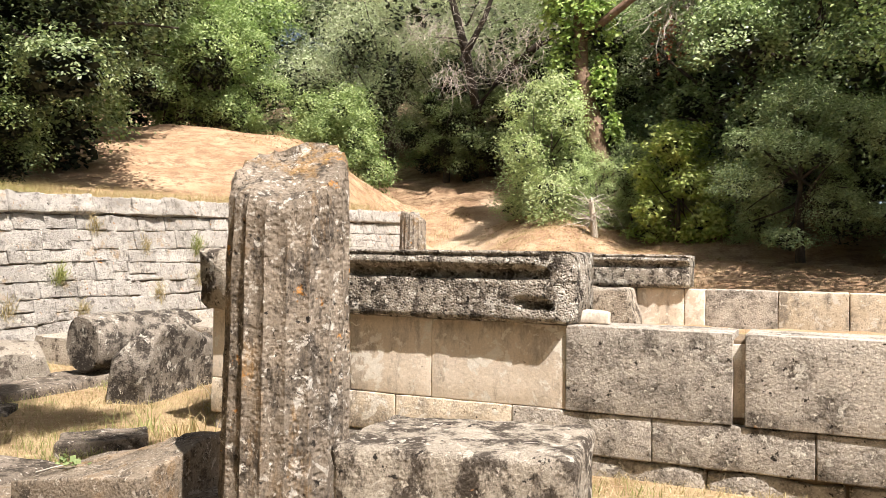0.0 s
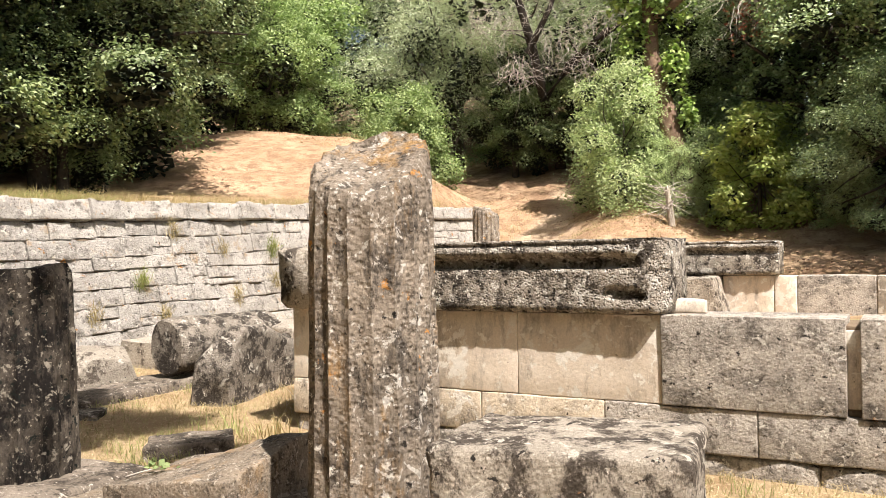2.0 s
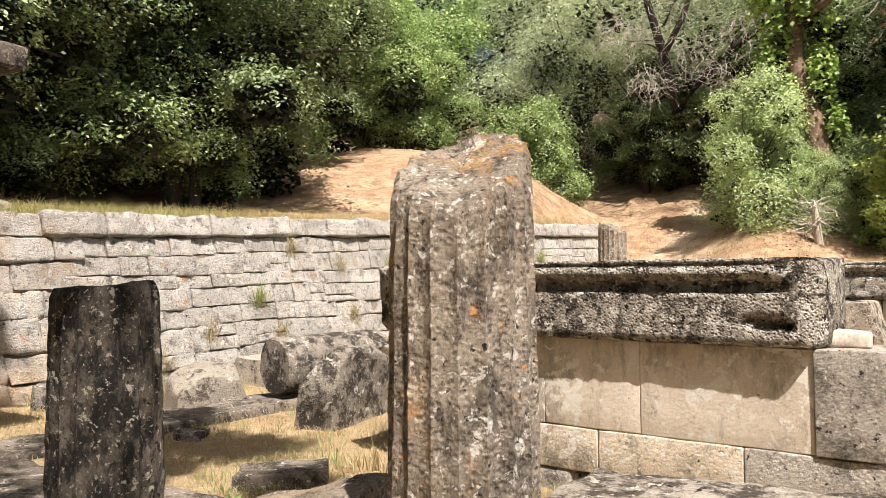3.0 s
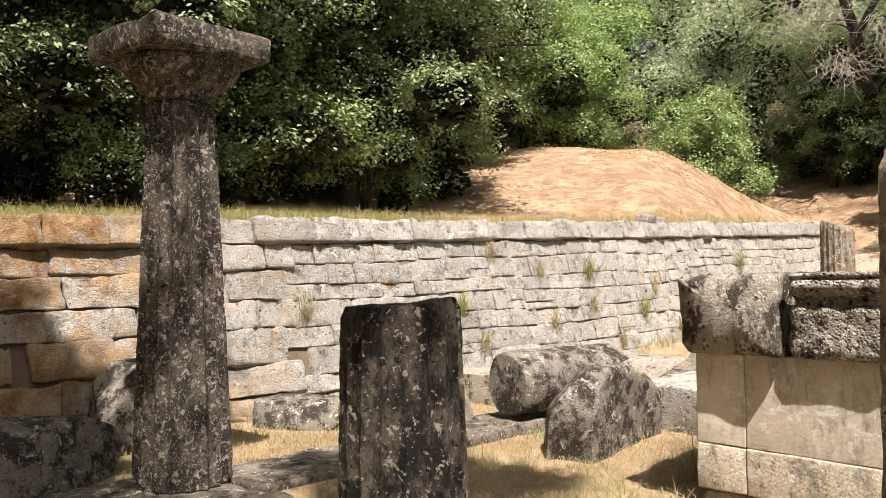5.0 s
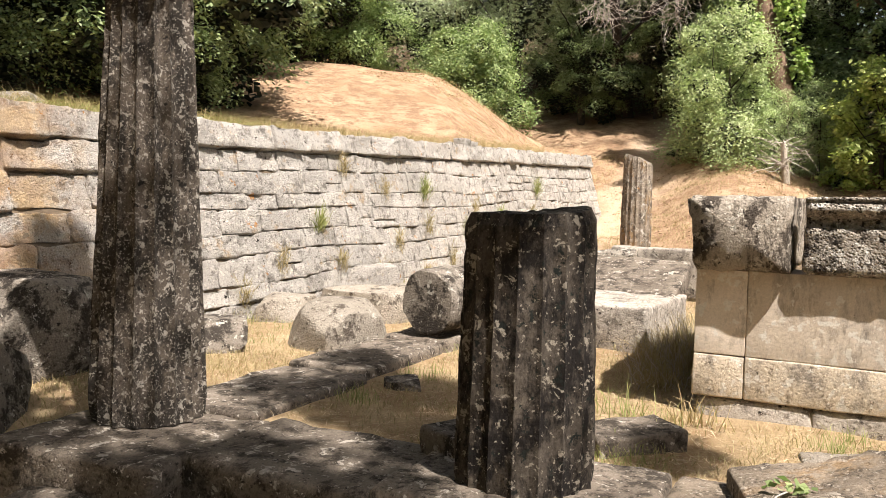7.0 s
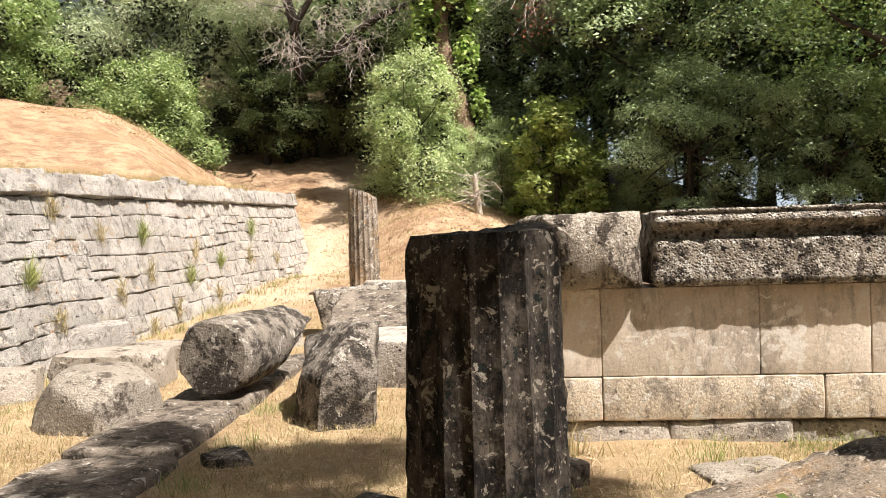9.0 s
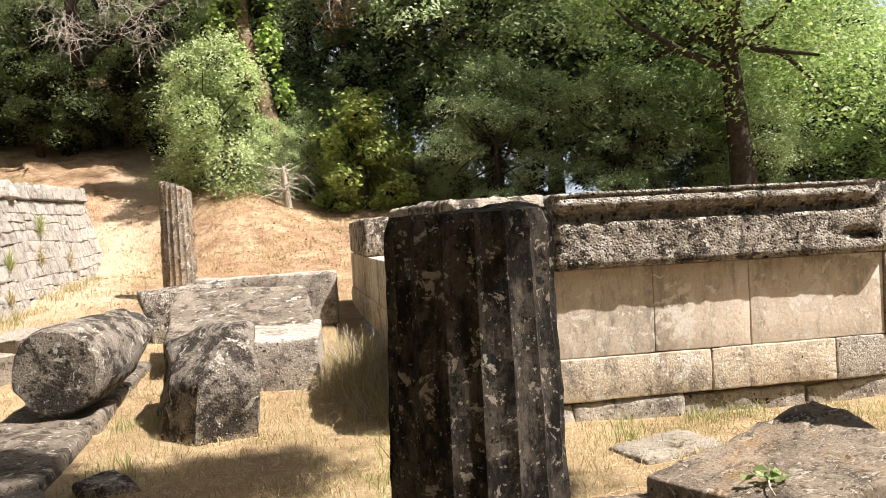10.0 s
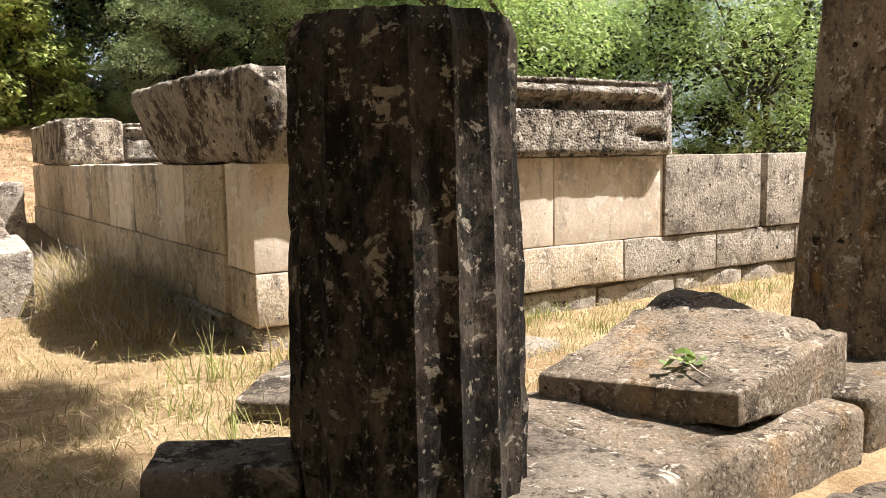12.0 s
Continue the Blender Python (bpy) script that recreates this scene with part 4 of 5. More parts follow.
# dead-branched tree over the trail
r6 = np.random.default_rng(66)
dead = thing("dead_branched_tree", "dark olive tree hung with pale dead twigs", "tree", at(-10.3, 28.6))
lines = [[((-0.4, 4.4, -0.2), 0.26), ((-0.5, 3.8, 1.8), 0.22), ((-0.6, 2.4, 3.8), 0.19), ((-0.4, 0.5, 5.6), 0.18), ((-0.9, 0.1, 7.8), 0.12), ((-0.7, 0, 9.4), 0.06)], [((-0.6, 2.3, 3.8), 0.15), ((1.2, 0.1, 4.6), 0.17), ((2.6, 0, 5.6), 0.13), ((4.2, 0.2, 6.2), 0.07)], [((-0.4, 0.1, 5.2), 0.13), ((0.6, -0.3, 6.6), 0.1), ((1.2, -0.2, 8.4), 0.06)]]
HANGS = ((-1.5, -0.9, 6.3, 0.7, 1.9), (-0.6, -1.1, 6.0, 0.6, 2.2), (-0.2, -1.0, 4.4, 0.5, 2.2), (1.3, -0.9, 5.3, 0.8, 1.7), (2.5, -0.8, 5.6, 0.8, 1.8), (3.5, -0.5, 5.9, 0.6, 1.6), (2.0, -0.6, 4.2, 0.7, 1.6), (0.7, -0.9, 6.9, 0.8, 1.6))
twigs = []
for hx, hy, hz, hr, hl in HANGS:
    p = np.array((-0.4, 0.6, hz - 0.2)) if hx < 1 else np.array((1.0 + 0.4 * hx, 0.1, 4.5 + 0.3 * hx))
    lines.append(limb(r6, p, np.array((hx, hy, hz)) - p, np.linalg.norm(np.array((hx, hy, hz)) - p), 0.045, 0.15))
    for i in range(46):
        q = np.array((hx, hy - 0.5, hz)) + r6.normal(size=3) * hr * np.array((0.55, 0.4, 0.5))
        twigs.append(limb(r6, q, (r6.normal() * 0.8, r6.normal() * 0.5 - 0.15, -0.75), hl * r6.uniform(0.3, 0.9), 0.011, 0.42, 7))
part("trunk", tubes("trunk", BARK, lines), dead)
tagged(part("dead_twig_tangle", tubes("dead_twig_tangle", DEAD_TWIG, twigs, 4), dead, "pale hanging dead twigs"), kind="stuff")
over = [(-2.6, 0.4, 7.6, 2.4, 1.8, 1.7), (0.4, 0.6, 8.9, 2.8, 2.0, 1.6), (3.2, 0.8, 7.6, 2.2, 1.8, 1.5), (0.8, 2.2, 6.4, 3.2, 1.4, 1.6), (-3.6, 1.6, 5.4, 1.4, 1.4, 1.8), (4.9, 1.4, 5.6, 1.2, 1.4, 1.8)]
places, ways = clumped(over, 26000, r6, 40, 0.24, 0.6, True)
part("crown", leaves("crown", OLIVE, places, 0.13, r6, 0.3, 0.4, 0.55, ways), dead)
part("inner_foliage", leaves("inner_foliage", SHADE_LEAF, within(over, 90, 0.5, r6), 0.3, r6, 0.7), dead, "near-black leaves that paint shade inside the crown")

# ivy-clad trunk and shrubs by the trail
ivy = thing("ivy_clad_tree", "leaning tree trunk wrapped in bright ivy", "tree", at(-5.0, 24.8))
lines = [[((0.5, 0, -0.3), 0.36), ((0.35, 0, 1.2), 0.32), ((-0.05, 0.1, 2.8), 0.28), ((-0.45, 0.1, 4.4), 0.25), ((-0.5, 0.2, 6.4), 0.2), ((-0.2, 0.2, 8.6), 0.1)]]
lines.append([((-0.5, 0.2, 5.3), 0.15), ((0.3, -0.2, 5.75), 0.13), ((1.2, -0.4, 6.3), 0.11), ((2.1, -0.4, 6.55), 0.09), ((2.9, -0.3, 6.3), 0.06), ((3.8, -0.2, 5.6), 0.03)])
part("trunk", tubes("trunk", RED_BARK, lines, 9), ivy)
ri = np.random.default_rng(77)
ivy_blobs = [(-0.85, 0.0, 4.6, 0.45, 0.45, 1.0), (-0.9, 0.1, 6.0, 0.65, 0.6, 1.2), (0.05, -0.1, 5.6, 0.5, 0.45, 1.0), (-0.5, 0.0, 7.6, 1.0, 0.8, 1.0), (0.25, 0.0, 3.8, 0.3, 0.4, 1.0), (-0.55, 0.1, 3.2, 0.3, 0.4, 0.9), (0.6, 0.0, 2.2, 0.28, 0.3, 0.8), (0.5, 0.1, 7.2, 0.7, 0.6, 0.8), (-1.2, 0.2, 7.0, 0.5, 0.5, 1.2)]
places, ways = clumped(ivy_blobs, 9500, ri, 26, 0.26, 0.6, True)
part("ivy", leaves("ivy", IVY, places, 0.15, ri, 0.85, 0.5, 0.4, ways), ivy, "bright green ivy leaves")
part("inner_foliage", leaves("inner_foliage", SHADE_LEAF, within(ivy_blobs, 60, 0.7, ri), 0.22, ri, 0.7), ivy, "near-black leaves that paint shade inside the ivy")
twig_spray = [limb(ri, (2.6 + ri.normal() * 0.4, -0.3 + ri.normal() * 0.3, 5.9 + ri.normal() * 0.3), (ri.normal() * 0.5, ri.normal() * 0.4, -0.9), ri.uniform(0.7, 1.9), 0.012, 0.25, 5) for _ in range(90)]
tagged(part("dead_twigs", tubes("dead_twigs", DEAD_TWIG, twig_spray, 4), ivy, "pale dry twigs hanging from the branch"), kind="stuff")
part("withered_leaves", leaves("withered_leaves", RED_LEAF, np.array((2.3, -0.4, 5.0)) + ri.normal(size=(170, 3)) * np.array((0.32, 0.25, 0.42)), 0.13, ri, 0.6, 0.8), ivy, "withered red leaves")
again(T4, -3.2, 30.5, 33, 1.0)
for x, y, a, k in ((-12.4, 31.6, 15, 0.6), (-9.6, 32.4, 95, 0.66), (-7.6, 30.6, 160, 0.6), (-5.6, 28.4, 220, 0.7)):
    again(T2, x, y, a, k)
SHRUB = tree("light green feathery shrub at the trail side", FEATHERY, 8, 4.1, 1.65, -0.7, 30000, 0.10, at(-6.15, 24.3, 0), clumps=40, tight=0.26, trunk_r=0.06, lobes=9, width=0.35, inner=26, fill=0.5, bare=False, name="shrub", category="shrub", group="shrubs by the trail")
for x, y, a, s in ((-4.9, 24.0, 100, 0.5), (-6.4, 25.6, 200, 0.9), (-3.8, 24.6, 300, 0.62), (-5.0, 27.6, 30, 0.95), (-1.6, 24.4, 50, 0.55), (-0.3, 22.4, 210, 0.4)):
    again(SHRUB, x, y, a, s)
YS = tree("yellow-green leafy shrub in the sun", YELLOW, 9, 3.3, 1.2, -0.4, 11000, 0.15, at(-2.35, 23.3, 0), clumps=26, trunk_r=0.06, lobes=7, inner=30, bare=False, name="shrub", category="shrub", group="shrubs by the trail")
snag = thing("dead_snag", "pale dry broken stump with thin branches", "tree stump", at(-4.62, 22.7))
rs = np.random.default_rng(9)
part("trunk", tubes("trunk", PALE_BARK, [[((0.12, 0, -0.2), 0.10), ((0.06, 0, 0.5), 0.085), ((0, 0, 1.0), 0.06)]]), snag)
tagged(part("twig_tangle", tubes("twig_tangle", DEAD_TWIG, [limb(rs, (rs.normal() * 0.1, 0, rs.uniform(0.3, 1.1)), (rs.normal(), rs.normal() * 0.6, rs.uniform(-0.5, 0.5)), rs.uniform(0.5, 1.3), 0.015, 0.25, 4) for _ in range(46)], 4), snag, "tangled pale dry twigs"), kind="stuff")

# dark wood to the east
T5 = tree("dense dark-green tree of the wood behind the ruin", DARK_WOOD, 12, 9.0, 3.2, 0.0, 46000, 0.125, at(1.4, 23.4, 0), clumps=60, tight=0.17, lobes=11, group="dark wood", inner=40, fill=0.5)
for x, y, a, s in ((-0.6, 26.5, 50, 1.1), (4.3, 22.2, 140, 0.95), (6.6, 24.0, 230, 1.1), (2.6, 27.5, 320, 1.25), (-1.8, 30.5, 110, 1.2), (6.0, 30.5, 10, 1.4), (0.6, 20.6, 260, 0.45), (3.4, 19.6, 130, 0.42), (6.4, 19.2, 330, 0.45), (8.6, 24.6, 75, 0.7), (10.6, 27.2, 190, 0.8), (7.7, 21.0, 15, 0.45)):
    again(T5, x, y, a, s)
oak = tree("tall tree with bare dark trunk and open crown", LIGHT, 14, 10.0, 4.6, 2.4, 38000, 0.125, at(5.6, 17.6, 0), clumps=46, tight=0.22, trunk_r=0.3, lobes=10, lean=(-0.5, 0), fork=(0.6, 0.9), inner=0)
T6 = tree("light-green thin-leaved tree against the sky", LIGHT, 15, 6.5, 2.4, 0.4, 24000, 0.12, at(13.5, 18.0, 0, 0.6), clumps=34, tight=0.26, width=0.3, trunk_r=0.10, lobes=8, group="light trees to the east", inner=60, fill=0.6)
for x, y, a, s in ((16.0, 21.5, 90, 1.1), (17.5, 16.5, 200, 1.0), (11.0, 19.0, 300, 0.75), (20.0, 19.0, 40, 1.2)):
    again(T6, x, y, a, s, dz=0.6)
again(T3, 13.5, 25.0, 20, 1.1)
again(T3, 18.0, 27.5, 120, 1.2)
again(T6, 14.5, 15.0, 77, 1.25, dz=0.6)
again(T6, 9.6, 22.5, 150, 1.1)
# wood behind the walker and beyond, closing the place
for x, y, a, s in ((-24, -9, 0, 1.5), (-17.5, -10.5, 70, 1.4), (-11.5, -10, 140, 1.45), (-5.5, -11, 210, 1.4), (0.5, -10.5, 280, 1.45), (6.5, -10, 350, 1.5), (12.5, -8, 60, 1.4), (-30, 0, 120, 1.6), (-29, 8, 33, 1.6), (-32, 17, 77, 1.6), (-27, -4, 99, 1.5)):
    again(T2, x, y, a, s)
# tree behind the walker, whose crown shades the west end of the platform
rsh = np.random.default_rng(88)
shade = thing("shade_tree", "tall spreading tree whose crown shades the platform", "tree", pose(-1.5, -6.0, -0.3))
SHADED = ((-7.6, 2.9, 1.0, 1.1, 13.0), (-8.7, 2.3, 0.1, 1.2, 12.2), (-6.5, 3.1, 0.1, 0.6, 13.4), (-5.3, 3.0, 0.1, 0.6, 12.6), (-9.9, 5.3, 0.9, 0.3, 12.9), (-6.1, 4.75, 0.1, 0.6, 12.4), (-5.6, 4.2, 0.1, 0.4, 12.2), (-5.6, 5.5, 0.1, 0.4, 13.1), (-5.9, 2.3, 0.0, 0.8, 12.0), (-4.5, 4.8, 0.1, 0.33, 12.8), (-9.8, 3.4, 1.3, 0.45, 12.0), (-9.6, 3.9, 0.3, 0.5, 12.5), (-9.5, 5.0, 0.2, 0.5, 12.1), (-9.2, 3.2, 0.0, 0.8, 13.0), (-6.75, 5.0, 0.1, 0.6, 12.3), (-6.1, 5.5, 0.1, 0.5, 12.9), (-7.0, 5.9, 0.2, 0.4, 12.0))
blobs, lines = [], [[((0, 0, -0.3), 0.34), ((0.1, 0.6, 4.0), 0.27), ((0.2, 2.2, 8.0), 0.2), ((0.2, 4.4, 11.6), 0.1)]]
for tx, ty, tz, r, h in SHADED:
    c = (tx + (h - tz) * SUN.x / SUN.z + 1.5, ty + (h - tz) * SUN.y / SUN.z + 6.0, h)
    blobs.append((*c, r, r, r * 0.6))
    p = np.array((0.2, 2.6, 8.6))
    lines.append(limb(rsh, p, np.array(c) - p, np.linalg.norm(np.array(c) - p), 0.06, 0.08))
part("trunk", tubes("trunk", BARK, lines), shade)
part("crown", leaves("crown", BROAD, np.concatenate([clumped([b], int(1500 * b[3] ** 1.7), rsh, 14, 0.3, 0.2) for b in blobs]), 0.2, rsh), shade)


# ---- grasses ----
rg = np.random.default_rng(17)


def on_ground(xy, dz=-0.01):
    return np.array([(x, y, ground_z(x, y) + dz) for x, y in xy])


def patch(n, x0, x1, y0, y1):
    return np.stack([rg.uniform(x0, x1, n), rg.uniform(y0, y1, n)], 1)


def tufts(n, per, x0, x1, y0, y1, sigma):
    c = patch(n, x0, x1, y0, y1)
    return (c[:, None, :] + rg.normal(size=(n, per, 2)) * sigma).reshape(-1, 2)


def outdoors(xy):
    """Leaves out what would grow through the platform, the walls and the enclosure."""
    x, y = xy[:, 0], xy[:, 1]
    keep = ~((x > -4.45) & (y > 5.62) & (y < 13.4)) & ~((y > 3.05) & (y < 4.15) & (x > -7.6))
    keep &= ~((x > -7.45) & (x < -6.6) & (y > 3.9) & (y < 9.5))
    return xy[keep]


court = outdoors(np.concatenate([tufts(1700, 30, -9.2, 1.6, 4.1, 12.5, 0.13), tufts(90, 30, -5.4, 1.2, 4.6, 5.62, 0.07)]))
solo("dry_grass", blades("dry_grass", DRY_GRASS, on_ground(court), 0.085, 0.005, rg, 0.8), "short dry yellow grass over the court", "grass", pose(0, 0, 0), kind="stuff")
front = outdoors(np.concatenate([tufts(300, 26, -9.0, 1.0, 1.8, 3.1, 0.12), tufts(150, 30, -9.3, -7.6, 2.0, 6.2, 0.12)]))
solo("dry_grass", blades("dry_grass", DRY_GRASS, on_ground(front), 0.09, 0.006, rg, 0.7), "trodden dry grass in front of the platform", "grass", pose(0, 0, 0), kind="stuff")
lit = outdoors(patch(34000, -9.2, 1.6, 1.8, 12.0))
flat = on_ground(lit, 0.006)
ang = rg.uniform(0, np.pi, len(flat))
d = np.stack([np.cos(ang), np.sin(ang), rg.normal(size=len(flat)) * 0.12], 1) * rg.uniform(0.02, 0.07, len(flat))[:, None]
w = np.stack([-np.sin(ang), np.cos(ang), np.zeros(len(flat))], 1) * 0.0016
solo("straw_litter", quick_mesh("straw_litter", np.stack([flat - d - w, flat - d + w, flat + d + w, flat + d - w], 1).reshape(-1, 3), np.arange(4 * len(flat)).reshape(-1, 4), STRAW), "loose dry straw scattered on the ground", "straw", pose(0, 0, 0), kind="stuff")
green = outdoors(np.concatenate([tufts(16, 40, -4.9, -0.4, 5.0, 5.6, 0.07), tufts(12, 34, -5.2, -4.3, 4.3, 5.0, 0.08), tufts(10, 30, -6.5, -6.2, 4.2, 7.2, 0.06), tufts(8, 40, -4.7, -4.5, 6.6, 9.0, 0.10), tufts(10, 30, -9.1, -8.0, 6.0, 10.0, 0.08)]))
solo("green_grass", blades("green_grass", GRASS, on_ground(green), 0.13, 0.005, rg, 0.45), "sparse tufts of green grass", "grass", pose(0, 0, 0), kind="stuff")
foot_y = rg.uniform(4.5, 19.0, 90)
foot = np.array([(wall_line(v, 0.15) + rg.uniform(0.05, 0.35), v) for v in foot_y])
foot = (foot[:, None, :] + rg.normal(size=(90, 26, 2)) * 0.07).reshape(-1, 2)
solo("dry_grass", blades("dry_grass", DRY_GRASS, on_ground(foot[::2]), 0.2, 0.006, rg, 0.5), "dry grass along the foot of the wall", "grass", pose(0, 0, 0), kind="stuff")
solo("green_grass", blades("green_grass", GRASS, on_ground(foot[1::4]), 0.2, 0.008, rg, 0.5), "green weeds along the foot of the wall", "grass", pose(0, 0, 0), kind="stuff")
near = np.array([(-4.62, 5.35)]) + rg.normal(size=(70, 2)) * np.array([0.16, 0.10])
solo("grass_tuft", blades("grass_tuft", GRASS, on_ground(near), 0.25, 0.007, rg, 0.5), "tall green grass tuft at the wall corner", "grass", pose(0, 0, 0), kind="stuff")
brown = np.array([(-4.25, 5.45)]) + rg.normal(size=(60, 2)) * np.array([0.10, 0.06])
solo("dry_weed", blades("dry_weed", DRY_GRASS, on_ground(brown), 0.22, 0.010, rg, 0.5), "reddish dry weed at the wall corner", "weed", pose(0, 0, 0), kind="stuff")
y = rg.uniform(2.0, 20.5, 11000)
back = np.array([wall_line(v, wall_top(v)) - 0.62 for v in y])
top = np.stack([back - np.abs(rg.normal(size=len(y))) * 0.7, y], 1)
solo("dry_grass", blades("dry_grass", DRY_GRASS, on_ground(top), 0.34, 0.0045, rg, 0.85), "dry grass stalks along the top of the wall", "grass", pose(0, 0, 0), kind="stuff")
y = rg.uniform(1.5, 10.0, 9000)
back = np.array([wall_line(v, wall_top(v)) - 0.7 for v in y])
top = np.stack([back - np.abs(rg.normal(size=len(y))) * 1.5, y], 1)
solo("green_grass", blades("green_grass", GRASS, on_ground(top), 0.24, 0.006, rg, 0.8), "green grass on the terrace above the wall", "grass", pose(0, 0, 0), kind="stuff")
hill = np.concatenate([patch(9000, -16, -1.5, 13, 27), tufts(420, 26, -8.5, -1.0, 12.5, 23, 0.16), tufts(160, 26, -17, -9.5, 21.8, 28, 0.2)])
hill = hill[(hill[:, 0] > -8.8) | (hill[:, 1] > 22)]
solo("dry_grass", blades("dry_grass", DRY_GRASS, on_ground(hill), 0.13, 0.008, rg, 0.8), "thin dry grass on the bare slope", "grass", pose(0, 0, 0), kind="stuff")


def wall_plant(y, z, n, h, mat, label):
    x = wall_line(y, z) + 0.05
    roots = np.array([(x, y, z)]) + rg.normal(size=(n, 3)) * np.array([0.012, 0.06, 0.085])
    solo("wall_plant", blades("wall_plant", mat, roots, h, 0.009, rg, 0.9), label, "weed", pose(0, 0, 0), kind="stuff")


for y, z in ((12.1, 1.62), (9.1, 1.15), (14.9, 1.15), (17.2, 1.75), (13.4, 0.95)):
    wall_plant(y, z, 130, 0.21, GRASS, "green weed growing from a wall joint")
for y, z in ((10.9, 1.62), (8.2, 0.7), (11.0, 0.85), (9.9, 1.9), (7.4, 0.35), (15.8, 0.5), (6.6, 1.2), (12.6, 0.5), (13.9, 1.35), (12.0, 1.05), (10.3, 0.42), (16.6, 1.2), (18.4, 1.1), (9.4, 0.62), (14.4, 0.62), (11.6, 0.3)):
    wall_plant(y, z, 90, 0.16, DRY_GRASS, "dry weed growing from a wall joint")

rd = np.random.default_rng(41)
for x, y, h in ((-4.62, 7.0, 0.36), (-4.58, 7.6, 0.48), (-4.56, 8.3, 0.46), (-4.66, 6.5, 0.24), (-4.57, 9.1, 0.40), (-4.78, 7.3, 0.30), (-4.76, 8.0, 0.36)):
    weed = thing("dry_bush", "brown dry bush of tangled stalks against the side wall", "bush", at(x, y), "dry bushes by the wall")
    tagged(part("stalk_tangle", tubes("stalk_tangle", DEAD_TWIG, [limb(rd, (rd.normal() * 0.12, rd.normal() * 0.16, 0), (rd.normal() * 0.5, rd.normal() * 0.5, 1.0), h * rd.uniform(0.5, 1.2), 0.005, 0.3, 4) for _ in range(60)], 4), weed), kind="stuff")
    part("foliage", blades("foliage", DRY_GRASS, rd.normal(size=(380, 3)) * np.array([0.13, 0.2, 0.0]), h * 0.95, 0.006, rd, 0.8), weed)
rp = np.random.default_rng(23)
sprig = thing("sprig", "small green leafy sprig on the fallen slab", "plant", pose(-3.62, 3.60, 0.35))
part("leaves", leaves("leaves", BROAD, np.array([0, 0, 0.03]) + rp.normal(size=(20, 3)) * np.array([0.045, 0.028, 0.010]), 0.048, rp, 0.7), sprig)
part("stem", tubes("stem", DEAD_TWIG, [[((0, 0, 0.02), 0.004), ((-0.05, -0.08, 0.012), 0.004), ((-0.08, -0.16, 0.004), 0.003)]], 5), sprig)

bits = np.concatenate([patch(5200, -9, 3, 14.5, 26), patch(2600, -19, -9, 22, 31)])
spot = on_ground(bits, 0.02)
solo("leaf_litter", leaves("leaf_litter", LITTER, spot, 0.065, rg, 0.6, 0.0, 2.5), "dry brown leaf litter on the slope", "leaf litter", pose(0, 0, 0), kind="stuff")

# ---- retaining wall, stone by stone ----
WEST = []
ys = spread([2.3, 21.6], [0.6])
for y in ys:
    zt = wall_top(y) - 0.05
    for z, back in ((-0.3, 0.05), (zt, 0.05), (zt, 0.50), (-0.3, 0.9)):
        WEST.append((wall_line(y, z) - back, y, z))
wf = []
for i in range(len(ys) - 1):
    for k in range(4):
        q = (k + 1) % 4
        wf.append((i * 4 + k, i * 4 + q, (i + 1) * 4 + q, (i + 1) * 4 + k))
wf += [(0, 1, 2, 3), tuple((len(ys) - 1) * 4 + k for k in (3, 2, 1, 0))]
retaining = solo("wall_west", mesh_of("wall_west", WEST, wf, DARK_JOINT, False), "long battered retaining wall of rough grey limestone courses", "wall", pose(0, 0, 0), kind="structure")
unit = [stone((0.6, 0.34, 0.27), 300 + i, WALL, 0.015, 0.055, 0.022, 0.02, name="wall_stone") for i in range(10)]
unit_rough = [stone((0.6, 0.34, 0.27), 320 + i, WALL, 0.024, 0.055, 0.032, 0.036, name="wall_stone") for i in range(6)]
rw = random.Random(8)
COURSES = 8
lift = [0, 0.15, 0.255, 0.40, 0.505, 0.645, 0.75, 0.885, 1.0]


def wall_piece(name, meshes, y0, y1, z0, z1, out, deep=0.34):
    ob = new(name, rw.choice(meshes))
    ob.parent = retaining
    ym, h = (y0 + y1) / 2, z1 - z0
    x = wall_line(ym, z0)
    yaw = 90 - math.degrees(math.atan(0.05))
    m = pose(x, ym, z0, 0, 0, 0) @ pose(0, 0, 0, 0, -15.1, 0) @ pose(0, 0, 0, 0, 0, yaw) @ pose(0, 0, 0, rw.uniform(-0.7, 0.7), rw.uniform(-1.5, 1.5), rw.uniform(-0.8, 0.8))
    ob.matrix_basis = m @ Matrix.Translation((0, deep / 2 - out, 0)) @ Matrix.Diagonal(((y1 - y0) / 0.6 * rw.choice((1, -1)), deep / 0.34, h / 0.27, 1))


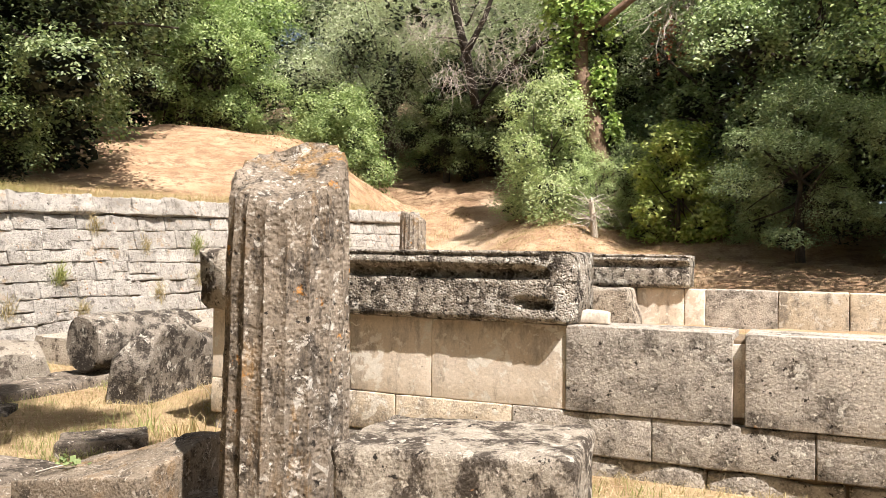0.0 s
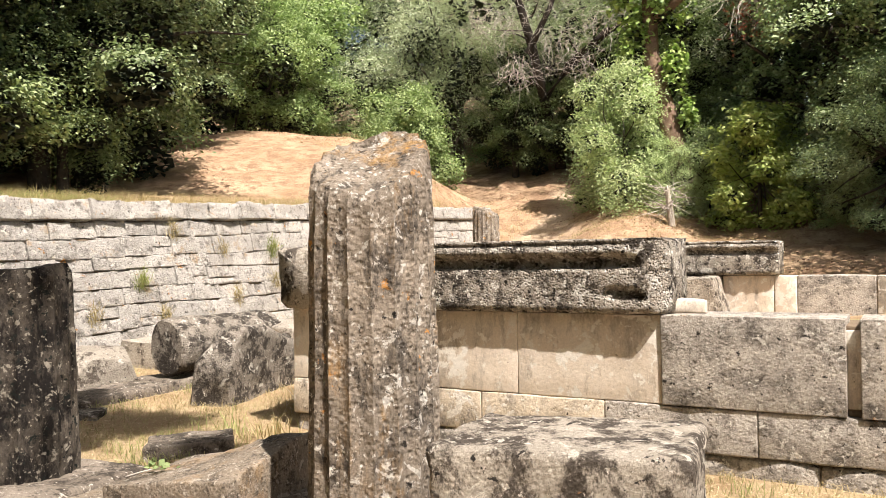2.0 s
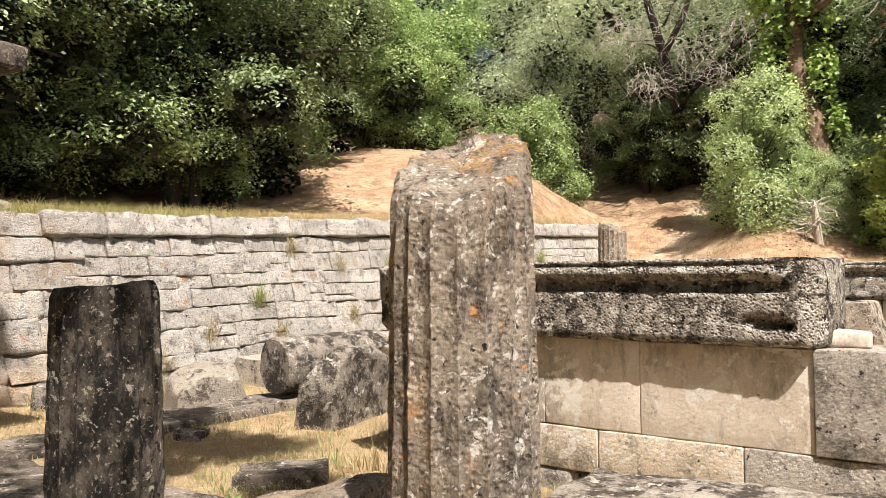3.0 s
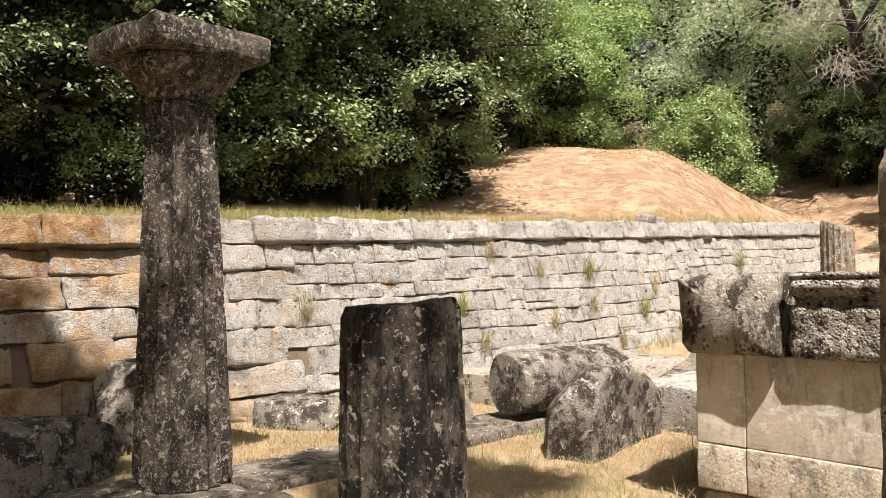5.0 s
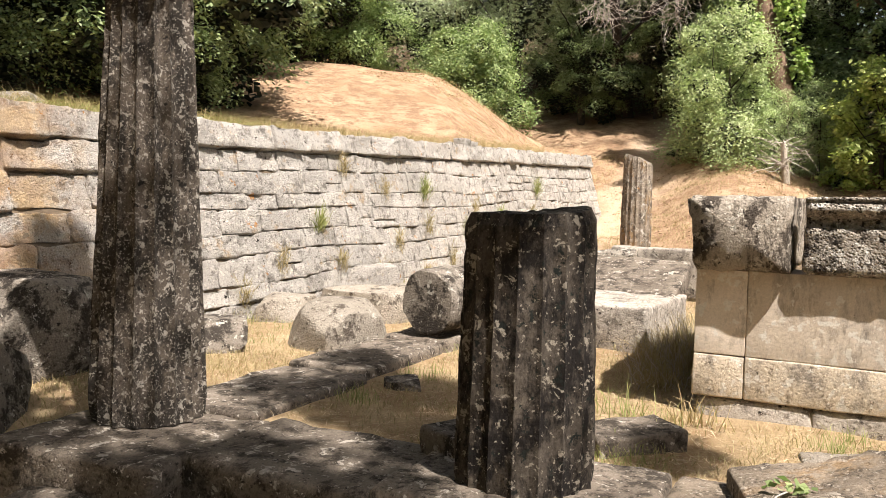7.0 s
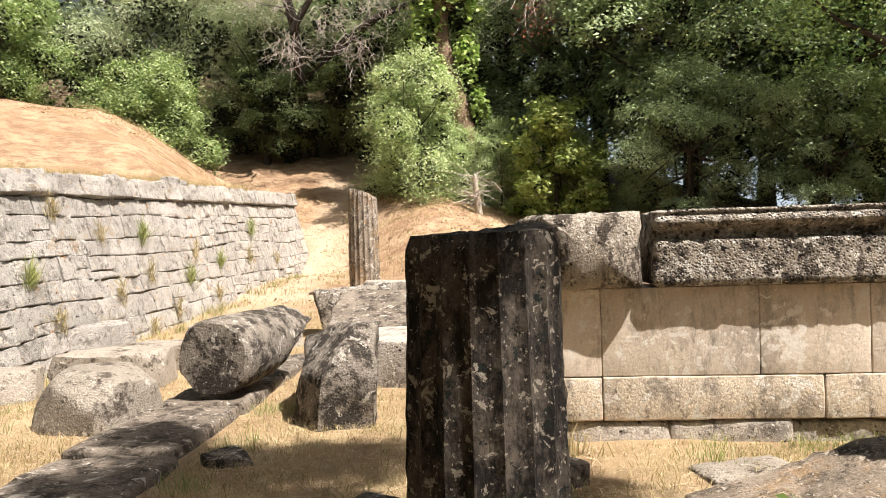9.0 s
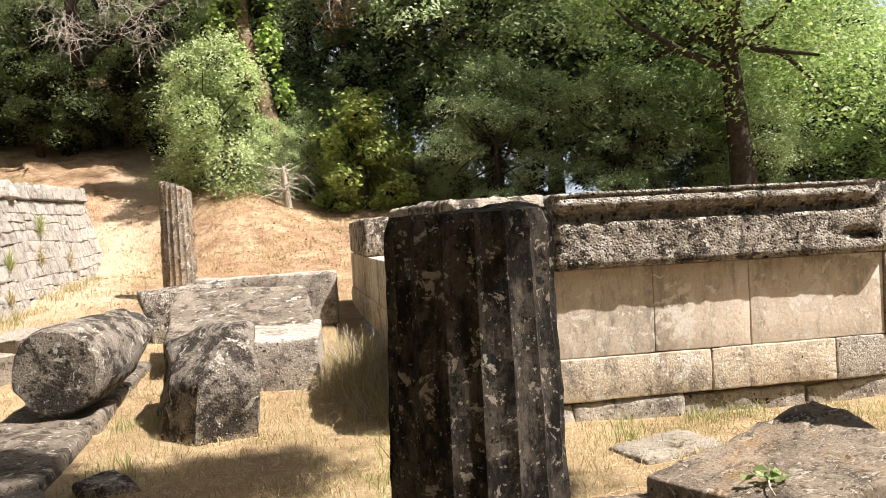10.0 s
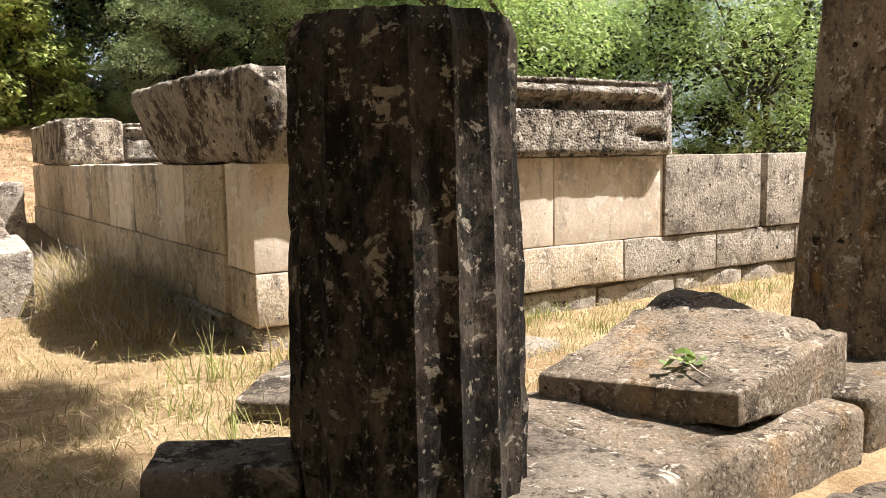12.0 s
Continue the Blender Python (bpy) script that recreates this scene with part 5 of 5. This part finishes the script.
BIG = [0, 0.17, 0.33, 0.52, 0.68, 0.85, 1.0]
for k in range(6):
    y, end = 2.4, 6.4 + rw.uniform(-0.25, 0.25)
    while y < end - 0.05:
        y1 = min(y + rw.uniform(0.5, 1.0), end)
        if end - y1 < 0.3:
            y1 = end
        ym = (y + y1) / 2
        body = wall_top(ym) - 0.31
        z0 = body * BIG[k] + (0.07 * wob((ym, k, 0), 0.4, 3) if k else 0)
        z1 = body * BIG[k + 1] + (0.07 * wob((ym, k + 1, 0), 0.4, 3) if k < 5 else 0)
        if y < 3.5 < y1 and z0 < 0.98 < z1:
            y1 = 3.43
        wall_piece("wall_stone", unit_rough, y + 0.002, y1 - 0.003, z0, z1 + 0.004, rw.uniform(-0.02, 0.035))
        y = y1 + (0.14 if y1 == 3.43 else 0)
for k in range(COURSES):
    y = 6.4 + rw.uniform(-0.2, 0.25)
    while y < 21.5:
        ragged = y < 8.0
        y1 = min(y + rw.uniform(0.32, 0.72), 21.6)
        ym = (y + y1) / 2
        body = wall_top(ym) - 0.31
        z0 = body * lift[k] + (0.09 * wob((ym, k, 0), 0.4, 3) if k else 0)
        z1 = body * lift[k + 1] + (0.09 * wob((ym, k + 1, 0), 0.4, 3) if k < COURSES - 1 else 0)
        if z1 - z0 > 0.29 and rw.random() < 0.3:
            cut = z0 + (z1 - z0) * rw.uniform(0.35, 0.6)
            wall_piece("wall_stone", unit, y + 0.002, y1 - 0.002, z0, cut, rw.uniform(-0.012, 0.006))
            z0 = cut
        wall_piece("wall_stone", unit_rough if ragged and rw.random() < 0.6 or rw.random() < 0.12 else unit, y + 0.002, y1 - 0.003, z0, z1 + 0.003, rw.uniform(-0.012, 0.012))
        y = y1
y = 2.4
while y < 21.5:
    y1 = min(y + rw.uniform(0.5, 0.95), 21.6)
    zt = wall_top((y + y1) / 2)
    wall_piece("coping_stone", unit + unit_rough, y + 0.004, y1 - 0.004, zt - 0.305, zt + rw.uniform(-0.015, 0.012), rw.uniform(0.06, 0.085), 0.62)
    y = y1
